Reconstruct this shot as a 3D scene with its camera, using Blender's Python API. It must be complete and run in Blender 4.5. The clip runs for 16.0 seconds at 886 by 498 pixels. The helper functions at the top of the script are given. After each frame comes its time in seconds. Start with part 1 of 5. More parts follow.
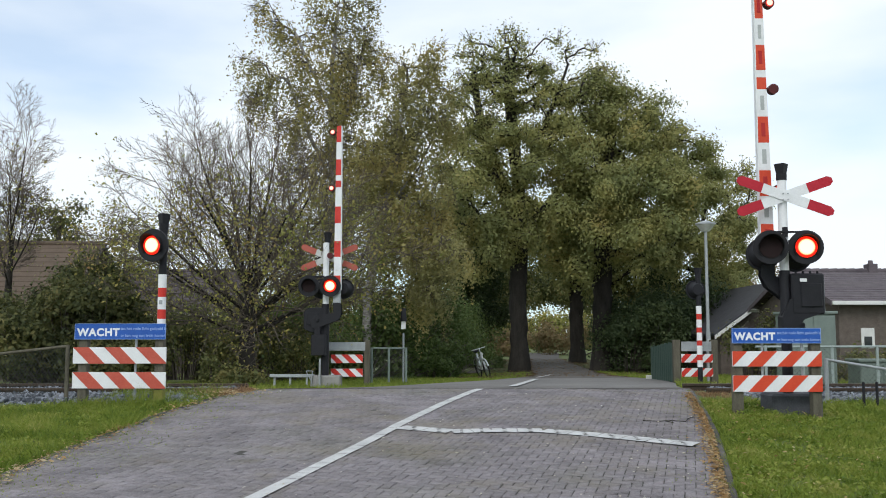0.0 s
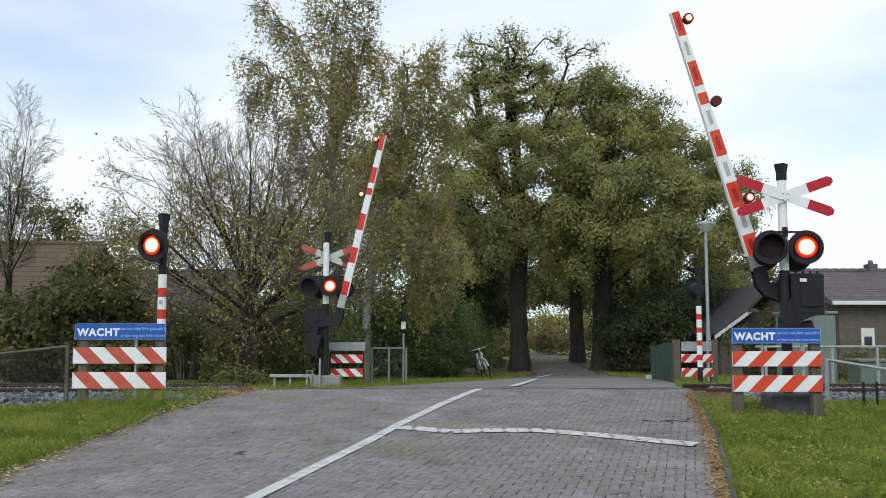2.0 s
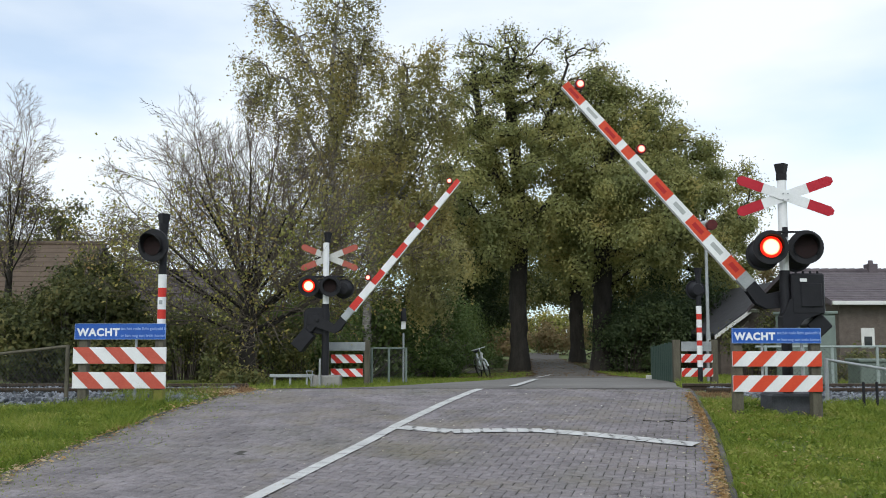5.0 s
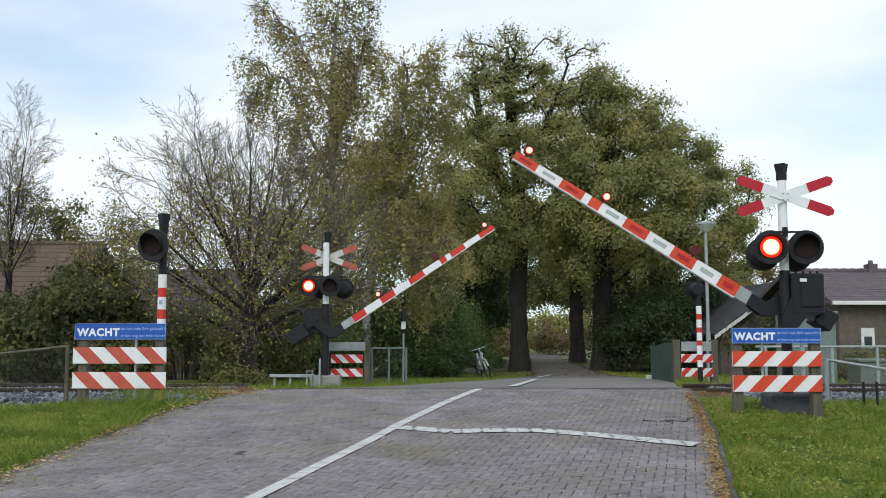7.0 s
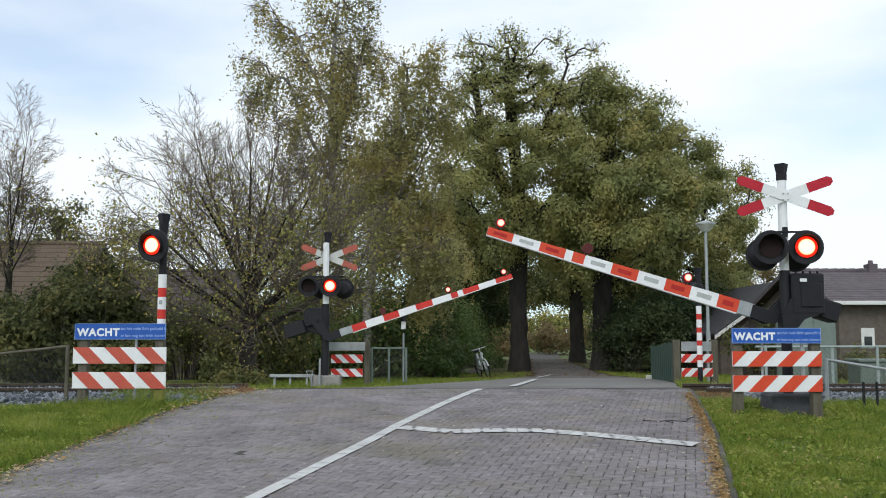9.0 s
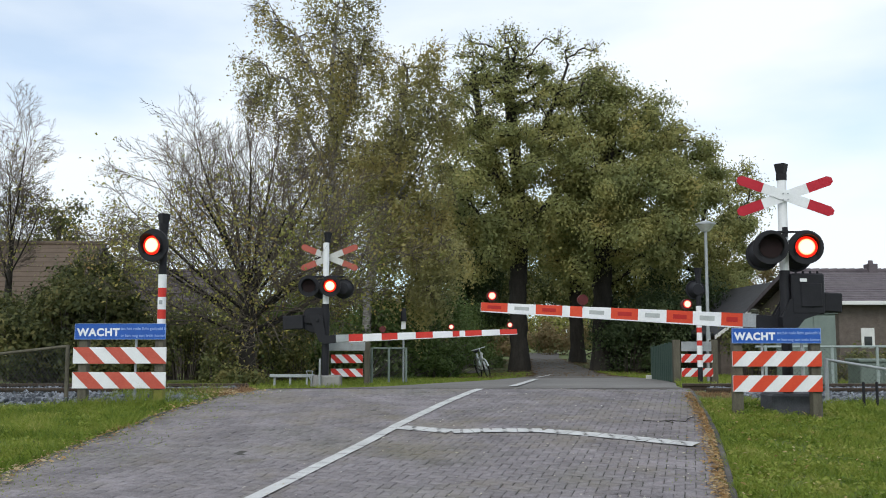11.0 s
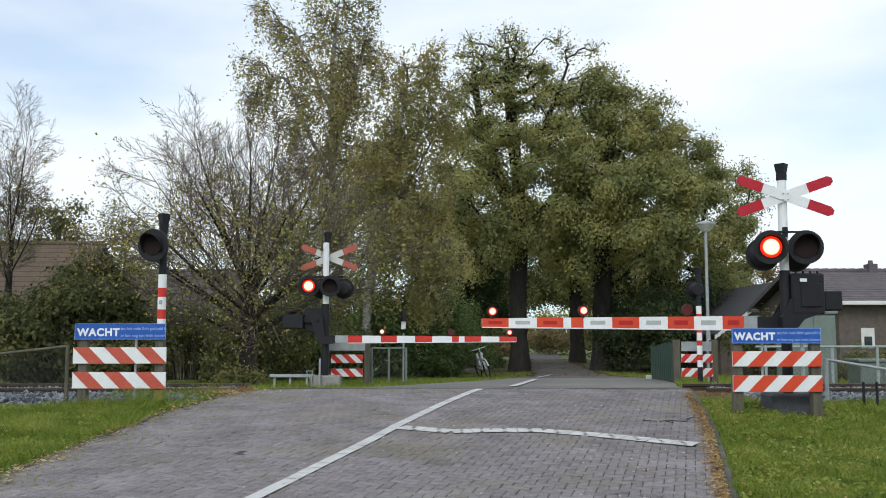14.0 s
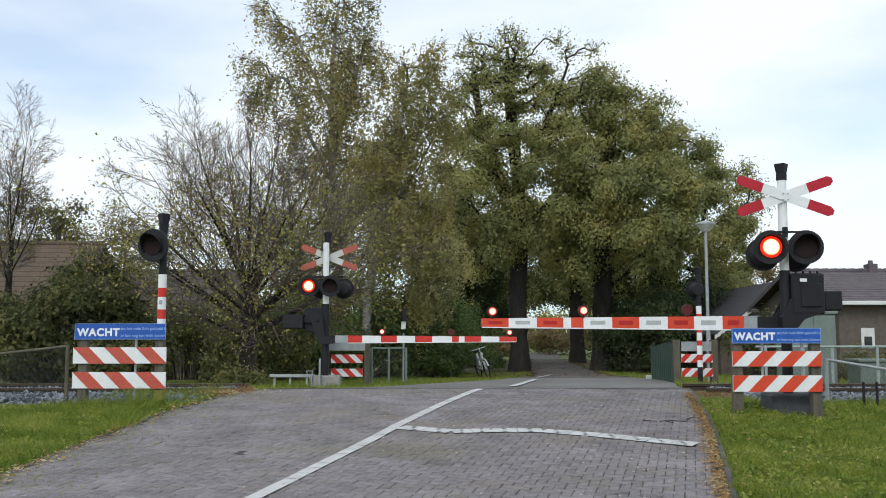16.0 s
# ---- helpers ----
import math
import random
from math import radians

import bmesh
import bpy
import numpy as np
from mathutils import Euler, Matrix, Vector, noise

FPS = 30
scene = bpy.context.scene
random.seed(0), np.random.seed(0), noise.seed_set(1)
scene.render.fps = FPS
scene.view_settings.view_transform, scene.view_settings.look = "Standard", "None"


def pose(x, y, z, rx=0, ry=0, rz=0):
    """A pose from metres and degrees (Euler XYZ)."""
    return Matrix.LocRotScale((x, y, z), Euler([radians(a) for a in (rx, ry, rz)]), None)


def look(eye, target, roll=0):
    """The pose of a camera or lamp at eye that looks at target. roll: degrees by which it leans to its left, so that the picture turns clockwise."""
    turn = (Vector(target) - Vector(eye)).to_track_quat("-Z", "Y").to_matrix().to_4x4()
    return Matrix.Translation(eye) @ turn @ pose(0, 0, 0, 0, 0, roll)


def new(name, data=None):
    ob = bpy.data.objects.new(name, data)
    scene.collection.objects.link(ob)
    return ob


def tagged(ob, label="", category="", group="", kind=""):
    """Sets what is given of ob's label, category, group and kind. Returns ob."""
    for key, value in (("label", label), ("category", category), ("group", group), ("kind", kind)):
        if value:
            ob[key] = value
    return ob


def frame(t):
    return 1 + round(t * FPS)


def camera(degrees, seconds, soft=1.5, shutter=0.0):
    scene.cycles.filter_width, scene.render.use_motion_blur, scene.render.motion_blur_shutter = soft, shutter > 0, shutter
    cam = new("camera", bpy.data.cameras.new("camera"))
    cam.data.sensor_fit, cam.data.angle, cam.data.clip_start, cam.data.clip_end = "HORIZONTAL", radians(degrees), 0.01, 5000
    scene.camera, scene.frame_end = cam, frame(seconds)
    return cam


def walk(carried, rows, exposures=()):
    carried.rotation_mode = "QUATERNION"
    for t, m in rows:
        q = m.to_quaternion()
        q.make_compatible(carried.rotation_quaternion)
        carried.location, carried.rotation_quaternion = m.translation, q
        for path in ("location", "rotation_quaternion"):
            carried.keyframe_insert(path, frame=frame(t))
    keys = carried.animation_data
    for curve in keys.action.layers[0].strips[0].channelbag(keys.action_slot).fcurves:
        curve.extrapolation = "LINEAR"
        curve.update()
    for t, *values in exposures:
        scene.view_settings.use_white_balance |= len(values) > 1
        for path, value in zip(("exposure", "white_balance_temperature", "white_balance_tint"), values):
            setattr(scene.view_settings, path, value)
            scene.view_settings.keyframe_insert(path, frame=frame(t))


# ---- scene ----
cam = camera(49.52, 16.0, soft=1.0)
VIEW = pose(0, 0, 1.53, 95.34, 0, 0)
walk(cam, [(0.0, VIEW), (16.0, VIEW)], exposures=((0.0, 0.0), (16.0, 0.0)))

# ---- light: overcast autumn sky ----
world = bpy.data.worlds.new("overcast_sky")
scene.world = world
world.use_nodes = True
wn, wl = world.node_tree.nodes, world.node_tree.links
background = wn["Background"]
sky = wn.new("ShaderNodeTexSky")
sky.sky_type, sky.sun_disc = "NISHITA", False
sky.sun_elevation, sky.sun_rotation = radians(32), radians(200)
sky_gain = wn.new("ShaderNodeMixRGB")
sky_gain.blend_type = "MULTIPLY"
sky_gain.inputs[0].default_value = 1.0
sky_gain.inputs[2].default_value = (0.085, 0.135, 0.17, 1)
wl.new(sky.outputs[0], sky_gain.inputs[1])
sky_place = wn.new("ShaderNodeTexCoord")
sky_map = wn.new("ShaderNodeMapping")
sky_map.inputs["Scale"].default_value = (1.0, 1.0, 3.2)
wl.new(sky_place.outputs["Generated"], sky_map.inputs[0])
cloud = wn.new("ShaderNodeTexNoise")
cloud.inputs["Scale"].default_value = 2.1
cloud.inputs["Detail"].default_value = 6.0
cloud.inputs["Roughness"].default_value = 0.45
wl.new(sky_map.outputs[0], cloud.inputs["Vector"])
cover = wn.new("ShaderNodeValToRGB")
cover.color_ramp.elements[0].position, cover.color_ramp.elements[1].position = 0.34, 0.56
cover.color_ramp.elements[0].color = (0.52, 0.52, 0.52, 1)
cover.color_ramp.elements[1].color = (1, 1, 1, 1)
wl.new(cloud.outputs[0], cover.inputs[0])
sky_mix = wn.new("ShaderNodeMixRGB")
sky_mix.inputs[2].default_value = (0.98, 1.05, 1.11, 1)
wl.new(cover.outputs[0], sky_mix.inputs[0])
wl.new(sky_gain.outputs[0], sky_mix.inputs[1])
wl.new(sky_mix.outputs[0], background.inputs["Color"])
background.inputs["Strength"].default_value = 1.0

sun = new("sun", bpy.data.lights.new("sun", "SUN"))
sun.data.energy, sun.data.angle, sun.data.color = 1.2, radians(25), (1.0, 0.97, 0.93)
sun.matrix_world = look((-6, -18, 16), (0, 0, 0))


# ---- materials ----
def mat(name, dark, light, rough=0.7, scale=8.0, fine=60.0, bump=0.15, metal=0.0, island=0.0, coat=0.0, each=0.0, stretch=(1, 1, 1)):
    """A surface whose colour wanders between two tones at two scales, with a fine relief."""
    m = bpy.data.materials.new(name)
    m.use_nodes = True
    n, l = m.node_tree.nodes, m.node_tree.links
    b = n["Principled BSDF"]
    place = n.new("ShaderNodeTexCoord")
    mp = n.new("ShaderNodeMapping")
    mp.inputs["Scale"].default_value = stretch
    l.new(place.outputs["Object"], mp.inputs[0])
    big, small = n.new("ShaderNodeTexNoise"), n.new("ShaderNodeTexNoise")
    big.inputs["Scale"].default_value, small.inputs["Scale"].default_value = scale, fine
    big.inputs["Detail"].default_value, small.inputs["Detail"].default_value = 5, 4
    l.new(mp.outputs[0], big.inputs["Vector"])
    l.new(mp.outputs[0], small.inputs["Vector"])
    add = n.new("ShaderNodeMath")
    add.operation = "MULTIPLY_ADD"
    add.inputs[1].default_value, add.inputs[2].default_value = 0.6, -0.05
    l.new(big.outputs[0], add.inputs[0])
    add2 = n.new("ShaderNodeMath")
    add2.operation = "MULTIPLY_ADD"
    add2.inputs[1].default_value = 0.5
    l.new(small.outputs[0], add2.inputs[0])
    l.new(add.outputs[0], add2.inputs[2])
    last = add2
    for weight, node, out in ((island, "ShaderNodeNewGeometry", "Random Per Island"), (each, "ShaderNodeObjectInfo", "Random")):
        if weight:
            g = n.new(node)
            a = n.new("ShaderNodeMath")
            a.operation = "MULTIPLY_ADD"
            a.inputs[1].default_value = weight
            l.new(g.outputs[out], a.inputs[0])
            s = n.new("ShaderNodeMath")
            s.operation = "SUBTRACT"
            s.inputs[1].default_value = weight / 2
            l.new(last.outputs[0], s.inputs[0])
            l.new(s.outputs[0], a.inputs[2])
            last = a
    ramp = n.new("ShaderNodeValToRGB")
    ramp.color_ramp.elements[0].position, ramp.color_ramp.elements[1].position = 0.28, 0.75
    ramp.color_ramp.elements[0].color, ramp.color_ramp.elements[1].color = (*dark, 1), (*light, 1)
    l.new(last.outputs[0], ramp.inputs[0])
    l.new(ramp.outputs[0], b.inputs["Base Color"])
    b.inputs["Roughness"].default_value, b.inputs["Metallic"].default_value = rough, metal
    b.inputs["Coat Weight"].default_value = coat
    b.inputs["Specular IOR Level"].default_value = 0.35
    if bump:
        bp = n.new("ShaderNodeBump")
        bp.inputs["Strength"].default_value, bp.inputs["Distance"].default_value = bump, 0.01
        l.new(small.outputs[0], bp.inputs["Height"])
        l.new(bp.outputs[0], b.inputs["Normal"])
    return m


def leaf_mat(name, tones, rough=0.6, patchy=0.45, single=0.55):
    """Leaves, each of its own tone, that let some light through."""
    m = bpy.data.materials.new(name)
    m.use_nodes = True
    n, l = m.node_tree.nodes, m.node_tree.links
    b = n["Principled BSDF"]
    g = n.new("ShaderNodeNewGeometry")
    place = n.new("ShaderNodeTexCoord")
    patch = n.new("ShaderNodeTexNoise")
    patch.inputs["Scale"].default_value, patch.inputs["Detail"].default_value = patchy, 3
    l.new(place.outputs["Object"], patch.inputs["Vector"])
    mix = n.new("ShaderNodeMath")
    mix.operation = "MULTIPLY_ADD"
    mix.inputs[1].default_value = single
    l.new(g.outputs["Random Per Island"], mix.inputs[0])
    shift = n.new("ShaderNodeMath")
    shift.operation = "MULTIPLY_ADD"
    shift.inputs[1].default_value, shift.inputs[2].default_value = 1.5, -0.25 - single / 2
    l.new(patch.outputs[0], shift.inputs[0])
    l.new(shift.outputs[0], mix.inputs[2])
    ramp = n.new("ShaderNodeValToRGB")
    while len(ramp.color_ramp.elements) < len(tones):
        ramp.color_ramp.elements.new(0.5)
    for i, tone in enumerate(tones):
        ramp.color_ramp.elements[i].position = i / (len(tones) - 1)
        ramp.color_ramp.elements[i].color = (*tone, 1)
    l.new(mix.outputs[0], ramp.inputs[0])
    l.new(ramp.outputs[0], b.inputs["Base Color"])
    b.inputs["Roughness"].default_value = rough
    b.inputs["Specular IOR Level"].default_value = 0.25
    thin = n.new("ShaderNodeBsdfTranslucent")
    l.new(ramp.outputs[0], thin.inputs["Color"])
    both = n.new("ShaderNodeMixShader")
    both.inputs[0].default_value = 0.4
    l.new(b.outputs[0], both.inputs[1])
    l.new(thin.outputs[0], both.inputs[2])
    l.new(both.outputs[0], n["Material Output"].inputs["Surface"])
    return m


def glow_mat(name, reach, core, rim, power, inner=0.2, outer=0.55):
    """A lit lens: hot in the middle, deep red at its edge."""
    m = bpy.data.materials.new(name)
    m.use_nodes = True
    n, l = m.node_tree.nodes, m.node_tree.links
    b = n["Principled BSDF"]
    b.inputs["Base Color"].default_value = (0.1, 0.01, 0.005, 1)
    place = n.new("ShaderNodeTexCoord")
    size = n.new("ShaderNodeMapping")
    size.inputs["Scale"].default_value = (1 / reach,) * 3
    l.new(place.outputs["Object"], size.inputs[0])
    ball = n.new("ShaderNodeTexGradient")
    ball.gradient_type = "SPHERICAL"
    l.new(size.outputs[0], ball.inputs[0])
    ramp = n.new("ShaderNodeValToRGB")
    ramp.color_ramp.elements[0].position, ramp.color_ramp.elements[1].position = inner, outer
    ramp.color_ramp.elements[0].color, ramp.color_ramp.elements[1].color = (*rim, 1), (*core, 1)
    l.new(ball.outputs[0], ramp.inputs[0])
    l.new(ramp.outputs[0], b.inputs["Emission Color"])
    b.inputs["Emission Strength"].default_value = power
    return m


GRASS_SOIL = mat("grass_soil", (0.06, 0.08, 0.022), (0.14, 0.17, 0.045), 0.95, 0.7, 25, 0.4)
GRASS = leaf_mat("grass_blades", ((0.06, 0.10, 0.016), (0.15, 0.215, 0.03), (0.25, 0.30, 0.05), (0.40, 0.38, 0.12)), 0.6, 2.6, 0.45)
DRY_WEED = leaf_mat("dry_weeds", ((0.16, 0.085, 0.045), (0.30, 0.18, 0.10), (0.40, 0.29, 0.17)), 0.7, 2.0)
DARK_CONCRETE = mat("dark_concrete", (0.04, 0.042, 0.05), (0.12, 0.122, 0.135), 0.9, 4, 60, 0.4)
PAVER = mat("paver", (0.108, 0.097, 0.101), (0.29, 0.265, 0.278), 0.85, 1.6, 55, 0.7, island=0.14)
PAVER_EACH = mat("paver_single", (0.108, 0.097, 0.101), (0.29, 0.265, 0.278), 0.85, 6, 55, 0.7, each=0.14)


def weather(m, tint, scale, low, high, amount):
    """Stains of another tone laid over a surface, at their own size and in world space."""
    n, l = m.node_tree.nodes, m.node_tree.links
    base = n["Principled BSDF"].inputs["Base Color"]
    old = base.links[0].from_socket
    place = n.new("ShaderNodeNewGeometry")
    cloud = n.new("ShaderNodeTexNoise")
    cloud.inputs["Scale"].default_value, cloud.inputs["Detail"].default_value = scale, 7
    cloud.inputs["Roughness"].default_value = 0.65
    l.new(place.outputs["Position"], cloud.inputs["Vector"])
    span = n.new("ShaderNodeMapRange")
    span.inputs["From Min"].default_value, span.inputs["From Max"].default_value = low, high
    span.inputs["To Max"].default_value = amount
    l.new(cloud.outputs[0], span.inputs["Value"])
    mix = n.new("ShaderNodeMixRGB")
    mix.inputs[2].default_value = (*tint, 1)
    l.new(span.outputs[0], mix.inputs[0])
    l.new(old, mix.inputs[1])
    l.new(mix.outputs[0], base)


for stone in (PAVER, PAVER_EACH):
    weather(stone, (0.19, 0.165, 0.115), 1.1, 0.48, 0.66, 0.55)
    weather(stone, (0.12, 0.125, 0.075), 0.7, 0.52, 0.70, 0.28)
    weather(stone, (0.40, 0.38, 0.37), 16.0, 0.60, 0.70, 0.45)
    weather(stone, (0.05, 0.045, 0.045), 22.0, 0.60, 0.72, 0.5)
JOINT = mat("joint_sand", (0.035, 0.034, 0.03), (0.095, 0.09, 0.078), 0.95, 3, 90, 0.5)
ASPHALT = mat("asphalt", (0.12, 0.115, 0.11), (0.22, 0.21, 0.2), 0.9, 0.8, 120, 0.4)
MARKING = mat("road_paint", (0.34, 0.34, 0.34), (0.66, 0.66, 0.655), 0.75, 6, 90, 0.3)
CONCRETE = mat("concrete", (0.16, 0.155, 0.145), (0.36, 0.35, 0.33), 0.9, 4, 60, 0.4)
KERB_STONE = mat("kerb_concrete", (0.035, 0.032, 0.03), (0.13, 0.12, 0.11), 0.9, 4, 60, 0.4, each=0.25)
BALLAST = mat("ballast", (0.06, 0.068, 0.08), (0.29, 0.31, 0.345), 0.9, 9, 40, 0.5, island=0.6)
RAIL_STEEL = mat("rail_steel", (0.04, 0.028, 0.02), (0.12, 0.09, 0.07), 0.6, 8, 60, 0.2, metal=0.6)
BLACK = mat("black_paint", (0.006, 0.006, 0.008), (0.015, 0.015, 0.020), 0.62, 8, 70, 0.08)
BLACK_MATT = mat("black_matt", (0.004, 0.004, 0.005), (0.012, 0.012, 0.013), 0.85, 8, 70, 0.08)
WHITE = mat("white_paint", (0.70, 0.71, 0.72), (0.86, 0.87, 0.88), 0.45, 5, 45, 0.05)
WHITE_OLD = mat("worn_white", (0.40, 0.40, 0.37), (0.66, 0.67, 0.64), 0.6, 5, 45, 0.1)
RED = mat("red_film", (0.50, 0.022, 0.018), (0.68, 0.05, 0.03), 0.45, 5, 45, 0.05)
RED_DEEP = mat("deep_red", (0.40, 0.008, 0.02), (0.52, 0.02, 0.04), 0.4, 5, 45, 0.05)
RED_PALE = mat("faded_red", (0.36, 0.085, 0.06), (0.48, 0.13, 0.09), 0.65, 5, 45, 0.1)
RED_WORN = mat("worn_red_film", (0.44, 0.07, 0.045), (0.58, 0.12, 0.08), 0.55, 5, 45, 0.05)
RED_ORANGE = mat("orange_red_film", (0.56, 0.045, 0.018), (0.70, 0.085, 0.032), 0.45, 5, 45, 0.05)
REFLECTOR_W = mat("reflector_white", (0.34, 0.36, 0.36), (0.5, 0.52, 0.5), 0.3, 6, 60, 0.05)
REFLECTOR_R = mat("reflector_red", (0.36, 0.012, 0.012), (0.46, 0.02, 0.015), 0.3, 6, 60, 0.05)
BLUE = mat("blue_sign", (0.012, 0.075, 0.36), (0.03, 0.13, 0.5), 0.4, 5, 45, 0.03)
LETTER = mat("sign_white", (0.75, 0.77, 0.8), (0.85, 0.86, 0.88), 0.5, 5, 45, 0)
LETTER_FADED = mat("sign_pale_blue", (0.22, 0.33, 0.62), (0.34, 0.46, 0.74), 0.5, 5, 45, 0)
GALV = mat("galvanised_steel", (0.26, 0.28, 0.29), (0.46, 0.48, 0.49), 0.5, 6, 60, 0.08, metal=0.4)
WEATHERED = mat("weathered_wood", (0.055, 0.05, 0.038), (0.17, 0.155, 0.115), 0.9, 5, 50, 0.5, stretch=(4, 4, 0.6))
MOSS = mat("mossy_wood", (0.11, 0.115, 0.03), (0.26, 0.25, 0.06), 0.95, 6, 50, 0.5)
LENS_DARK = mat("dark_red_lens", (0.006, 0.0008, 0.001), (0.014, 0.0012, 0.0014), 0.75, 20, 80, 0.1)
GLOW = glow_mat("lit_red_lamp", 0.15, (1.0, 0.42, 0.2), (0.26, 0.004, 0.001), 4.5, 0.30, 0.46)
GLOW_SMALL = glow_mat("lit_boom_lamp", 0.075, (1.0, 0.40, 0.30), (0.36, 0.006, 0.003), 2.6, 0.40, 0.54)
LAMP_RED = mat("dark_red_housing", (0.05, 0.006, 0.006), (0.12, 0.012, 0.012), 0.5, 20, 80, 0.1)
BARK = mat("oak_bark", (0.012, 0.0105, 0.009), (0.048, 0.042, 0.035), 0.95, 3, 22, 0.9, stretch=(2, 2, 0.5))
BARK_GREY = mat("grey_bark", (0.05, 0.042, 0.036), (0.13, 0.11, 0.095), 0.95, 3, 22, 0.7, stretch=(2, 2, 0.5))
BARK_TWIG = mat("twig_bark", (0.082, 0.066, 0.054), (0.19, 0.156, 0.13), 0.95, 3, 22, 0.5)
BARK_BIRCH = mat("birch_bark", (0.05, 0.045, 0.04), (0.5, 0.48, 0.45), 0.8, 2.4, 9, 0.5, stretch=(1, 1, 2.5))
OAK_LEAF = leaf_mat("oak_leaves", ((0.13, 0.165, 0.07), (0.24, 0.26, 0.10), (0.35, 0.335, 0.12), (0.46, 0.35, 0.125)), patchy=0.6, single=0.2)
BIRCH_LEAF = leaf_mat("birch_leaves", ((0.165, 0.18, 0.085), (0.275, 0.265, 0.115), (0.38, 0.33, 0.125), (0.45, 0.325, 0.115)), patchy=0.5, single=0.25)
THIN_LEAF = leaf_mat("sparse_leaves", ((0.15, 0.18, 0.05), (0.26, 0.275, 0.075), (0.37, 0.33, 0.095), (0.34, 0.22, 0.085)))
SHRUB_LEAF = leaf_mat("shrub_leaves", ((0.046, 0.06, 0.03), (0.105, 0.12, 0.047), (0.18, 0.185, 0.065), (0.29, 0.235, 0.09)), patchy=0.7)
HEDGE_LEAF = leaf_mat("hedge_leaves", ((0.065, 0.105, 0.036), (0.125, 0.18, 0.058), (0.185, 0.235, 0.075)))
# leaf tones lowered to carry the shade beneath and within the oaks
SHADE_LEAF = leaf_mat("shade_dark_leaves", ((0.028, 0.05, 0.022), (0.06, 0.085, 0.034), (0.10, 0.125, 0.048)))
DARK_SHRUB_LEAF = leaf_mat("dark_shrub_leaves", ((0.03, 0.042, 0.02), (0.072, 0.085, 0.034), (0.13, 0.135, 0.048), (0.22, 0.19, 0.07)), patchy=0.9)
RUST_LEAF = leaf_mat("rust_leaves", ((0.13, 0.125, 0.06), (0.24, 0.165, 0.08), (0.14, 0.165, 0.07)))
FALLEN = leaf_mat("fallen_leaf", ((0.22, 0.12, 0.05), (0.44, 0.28, 0.12), (0.62, 0.52, 0.32)))
FLECK = leaf_mat("pale_leaf", ((0.34, 0.30, 0.22), (0.50, 0.46, 0.38), (0.62, 0.60, 0.54)))
LITTER = leaf_mat("oak_litter", ((0.07, 0.048, 0.03), (0.14, 0.09, 0.05), (0.22, 0.15, 0.075)))
SLATE = mat("slate_roof", (0.035, 0.036, 0.042), (0.08, 0.08, 0.088), 0.7, 3, 30, 0.4)
ROOF_TILE = mat("roof_tile", (0.075, 0.062, 0.07), (0.16, 0.135, 0.145), 0.8, 3, 30, 0.5, island=0.2)
ROOF_BROWN = mat("roof_brown", (0.08, 0.058, 0.042), (0.15, 0.108, 0.078), 0.85, 2, 25, 0.5, island=0.2)
HOUSE_BRICK = mat("house_brick", (0.085, 0.068, 0.058), (0.17, 0.14, 0.122), 0.9, 6, 30, 0.4)
TRIM_WHITE = mat("trim_white", (0.6, 0.6, 0.58), (0.78, 0.78, 0.76), 0.6, 4, 40, 0.05)
PANE = mat("window_glass", (0.015, 0.018, 0.02), (0.03, 0.035, 0.04), 0.08, 4, 40, 0.0, coat=0.5)
CABINET_GREEN = mat("pale_green_paint", (0.13, 0.165, 0.145), (0.205, 0.25, 0.22), 0.6, 4, 40, 0.08)
# asphalt darkened in colour for leaf stain and for the trees' shade
LANE = mat("leaf_and_shade_asphalt", (0.06, 0.055, 0.05), (0.15, 0.135, 0.12), 0.92, 0.6, 40, 0.4)
FENCE_PALE = mat("pale_fence_steel", (0.22, 0.27, 0.25), (0.38, 0.43, 0.41), 0.55, 6, 60, 0.08)
FENCE_GREEN = mat("fence_green", (0.024, 0.055, 0.042), (0.045, 0.09, 0.068), 0.6, 4, 40, 0.08)
WIRE = mat("fence_wire", (0.03, 0.035, 0.03), (0.08, 0.085, 0.08), 0.6, 10, 60, 0.0, metal=0.3)
RUBBER = mat("tyre_rubber", (0.01, 0.01, 0.01), (0.03, 0.03, 0.03), 0.8, 10, 60, 0.1)
BIKE_WHITE = mat("bicycle_enamel", (0.65, 0.67, 0.69), (0.85, 0.86, 0.88), 0.3, 10, 60, 0.0)


# ---- building helpers ----
def mesh_object(name, verts, faces, material, parent=None, smooth=False):
    verts, faces = np.asarray(verts, np.float32), np.asarray(faces, np.int32)
    me = bpy.data.meshes.new(name)
    me.vertices.add(len(verts))
    me.vertices.foreach_set("co", verts.ravel())
    k = faces.shape[1]
    me.loops.add(faces.size)
    me.loops.foreach_set("vertex_index", faces.ravel())
    me.polygons.add(len(faces))
    me.polygons.foreach_set("loop_start", np.arange(0, faces.size, k, dtype=np.int32))
    if smooth:
        me.polygons.foreach_set("use_smooth", np.ones(len(faces), bool))
    me.update(calc_edges=True)
    me.materials.append(material)
    ob = new(name, me)
    ob.parent = parent
    return ob


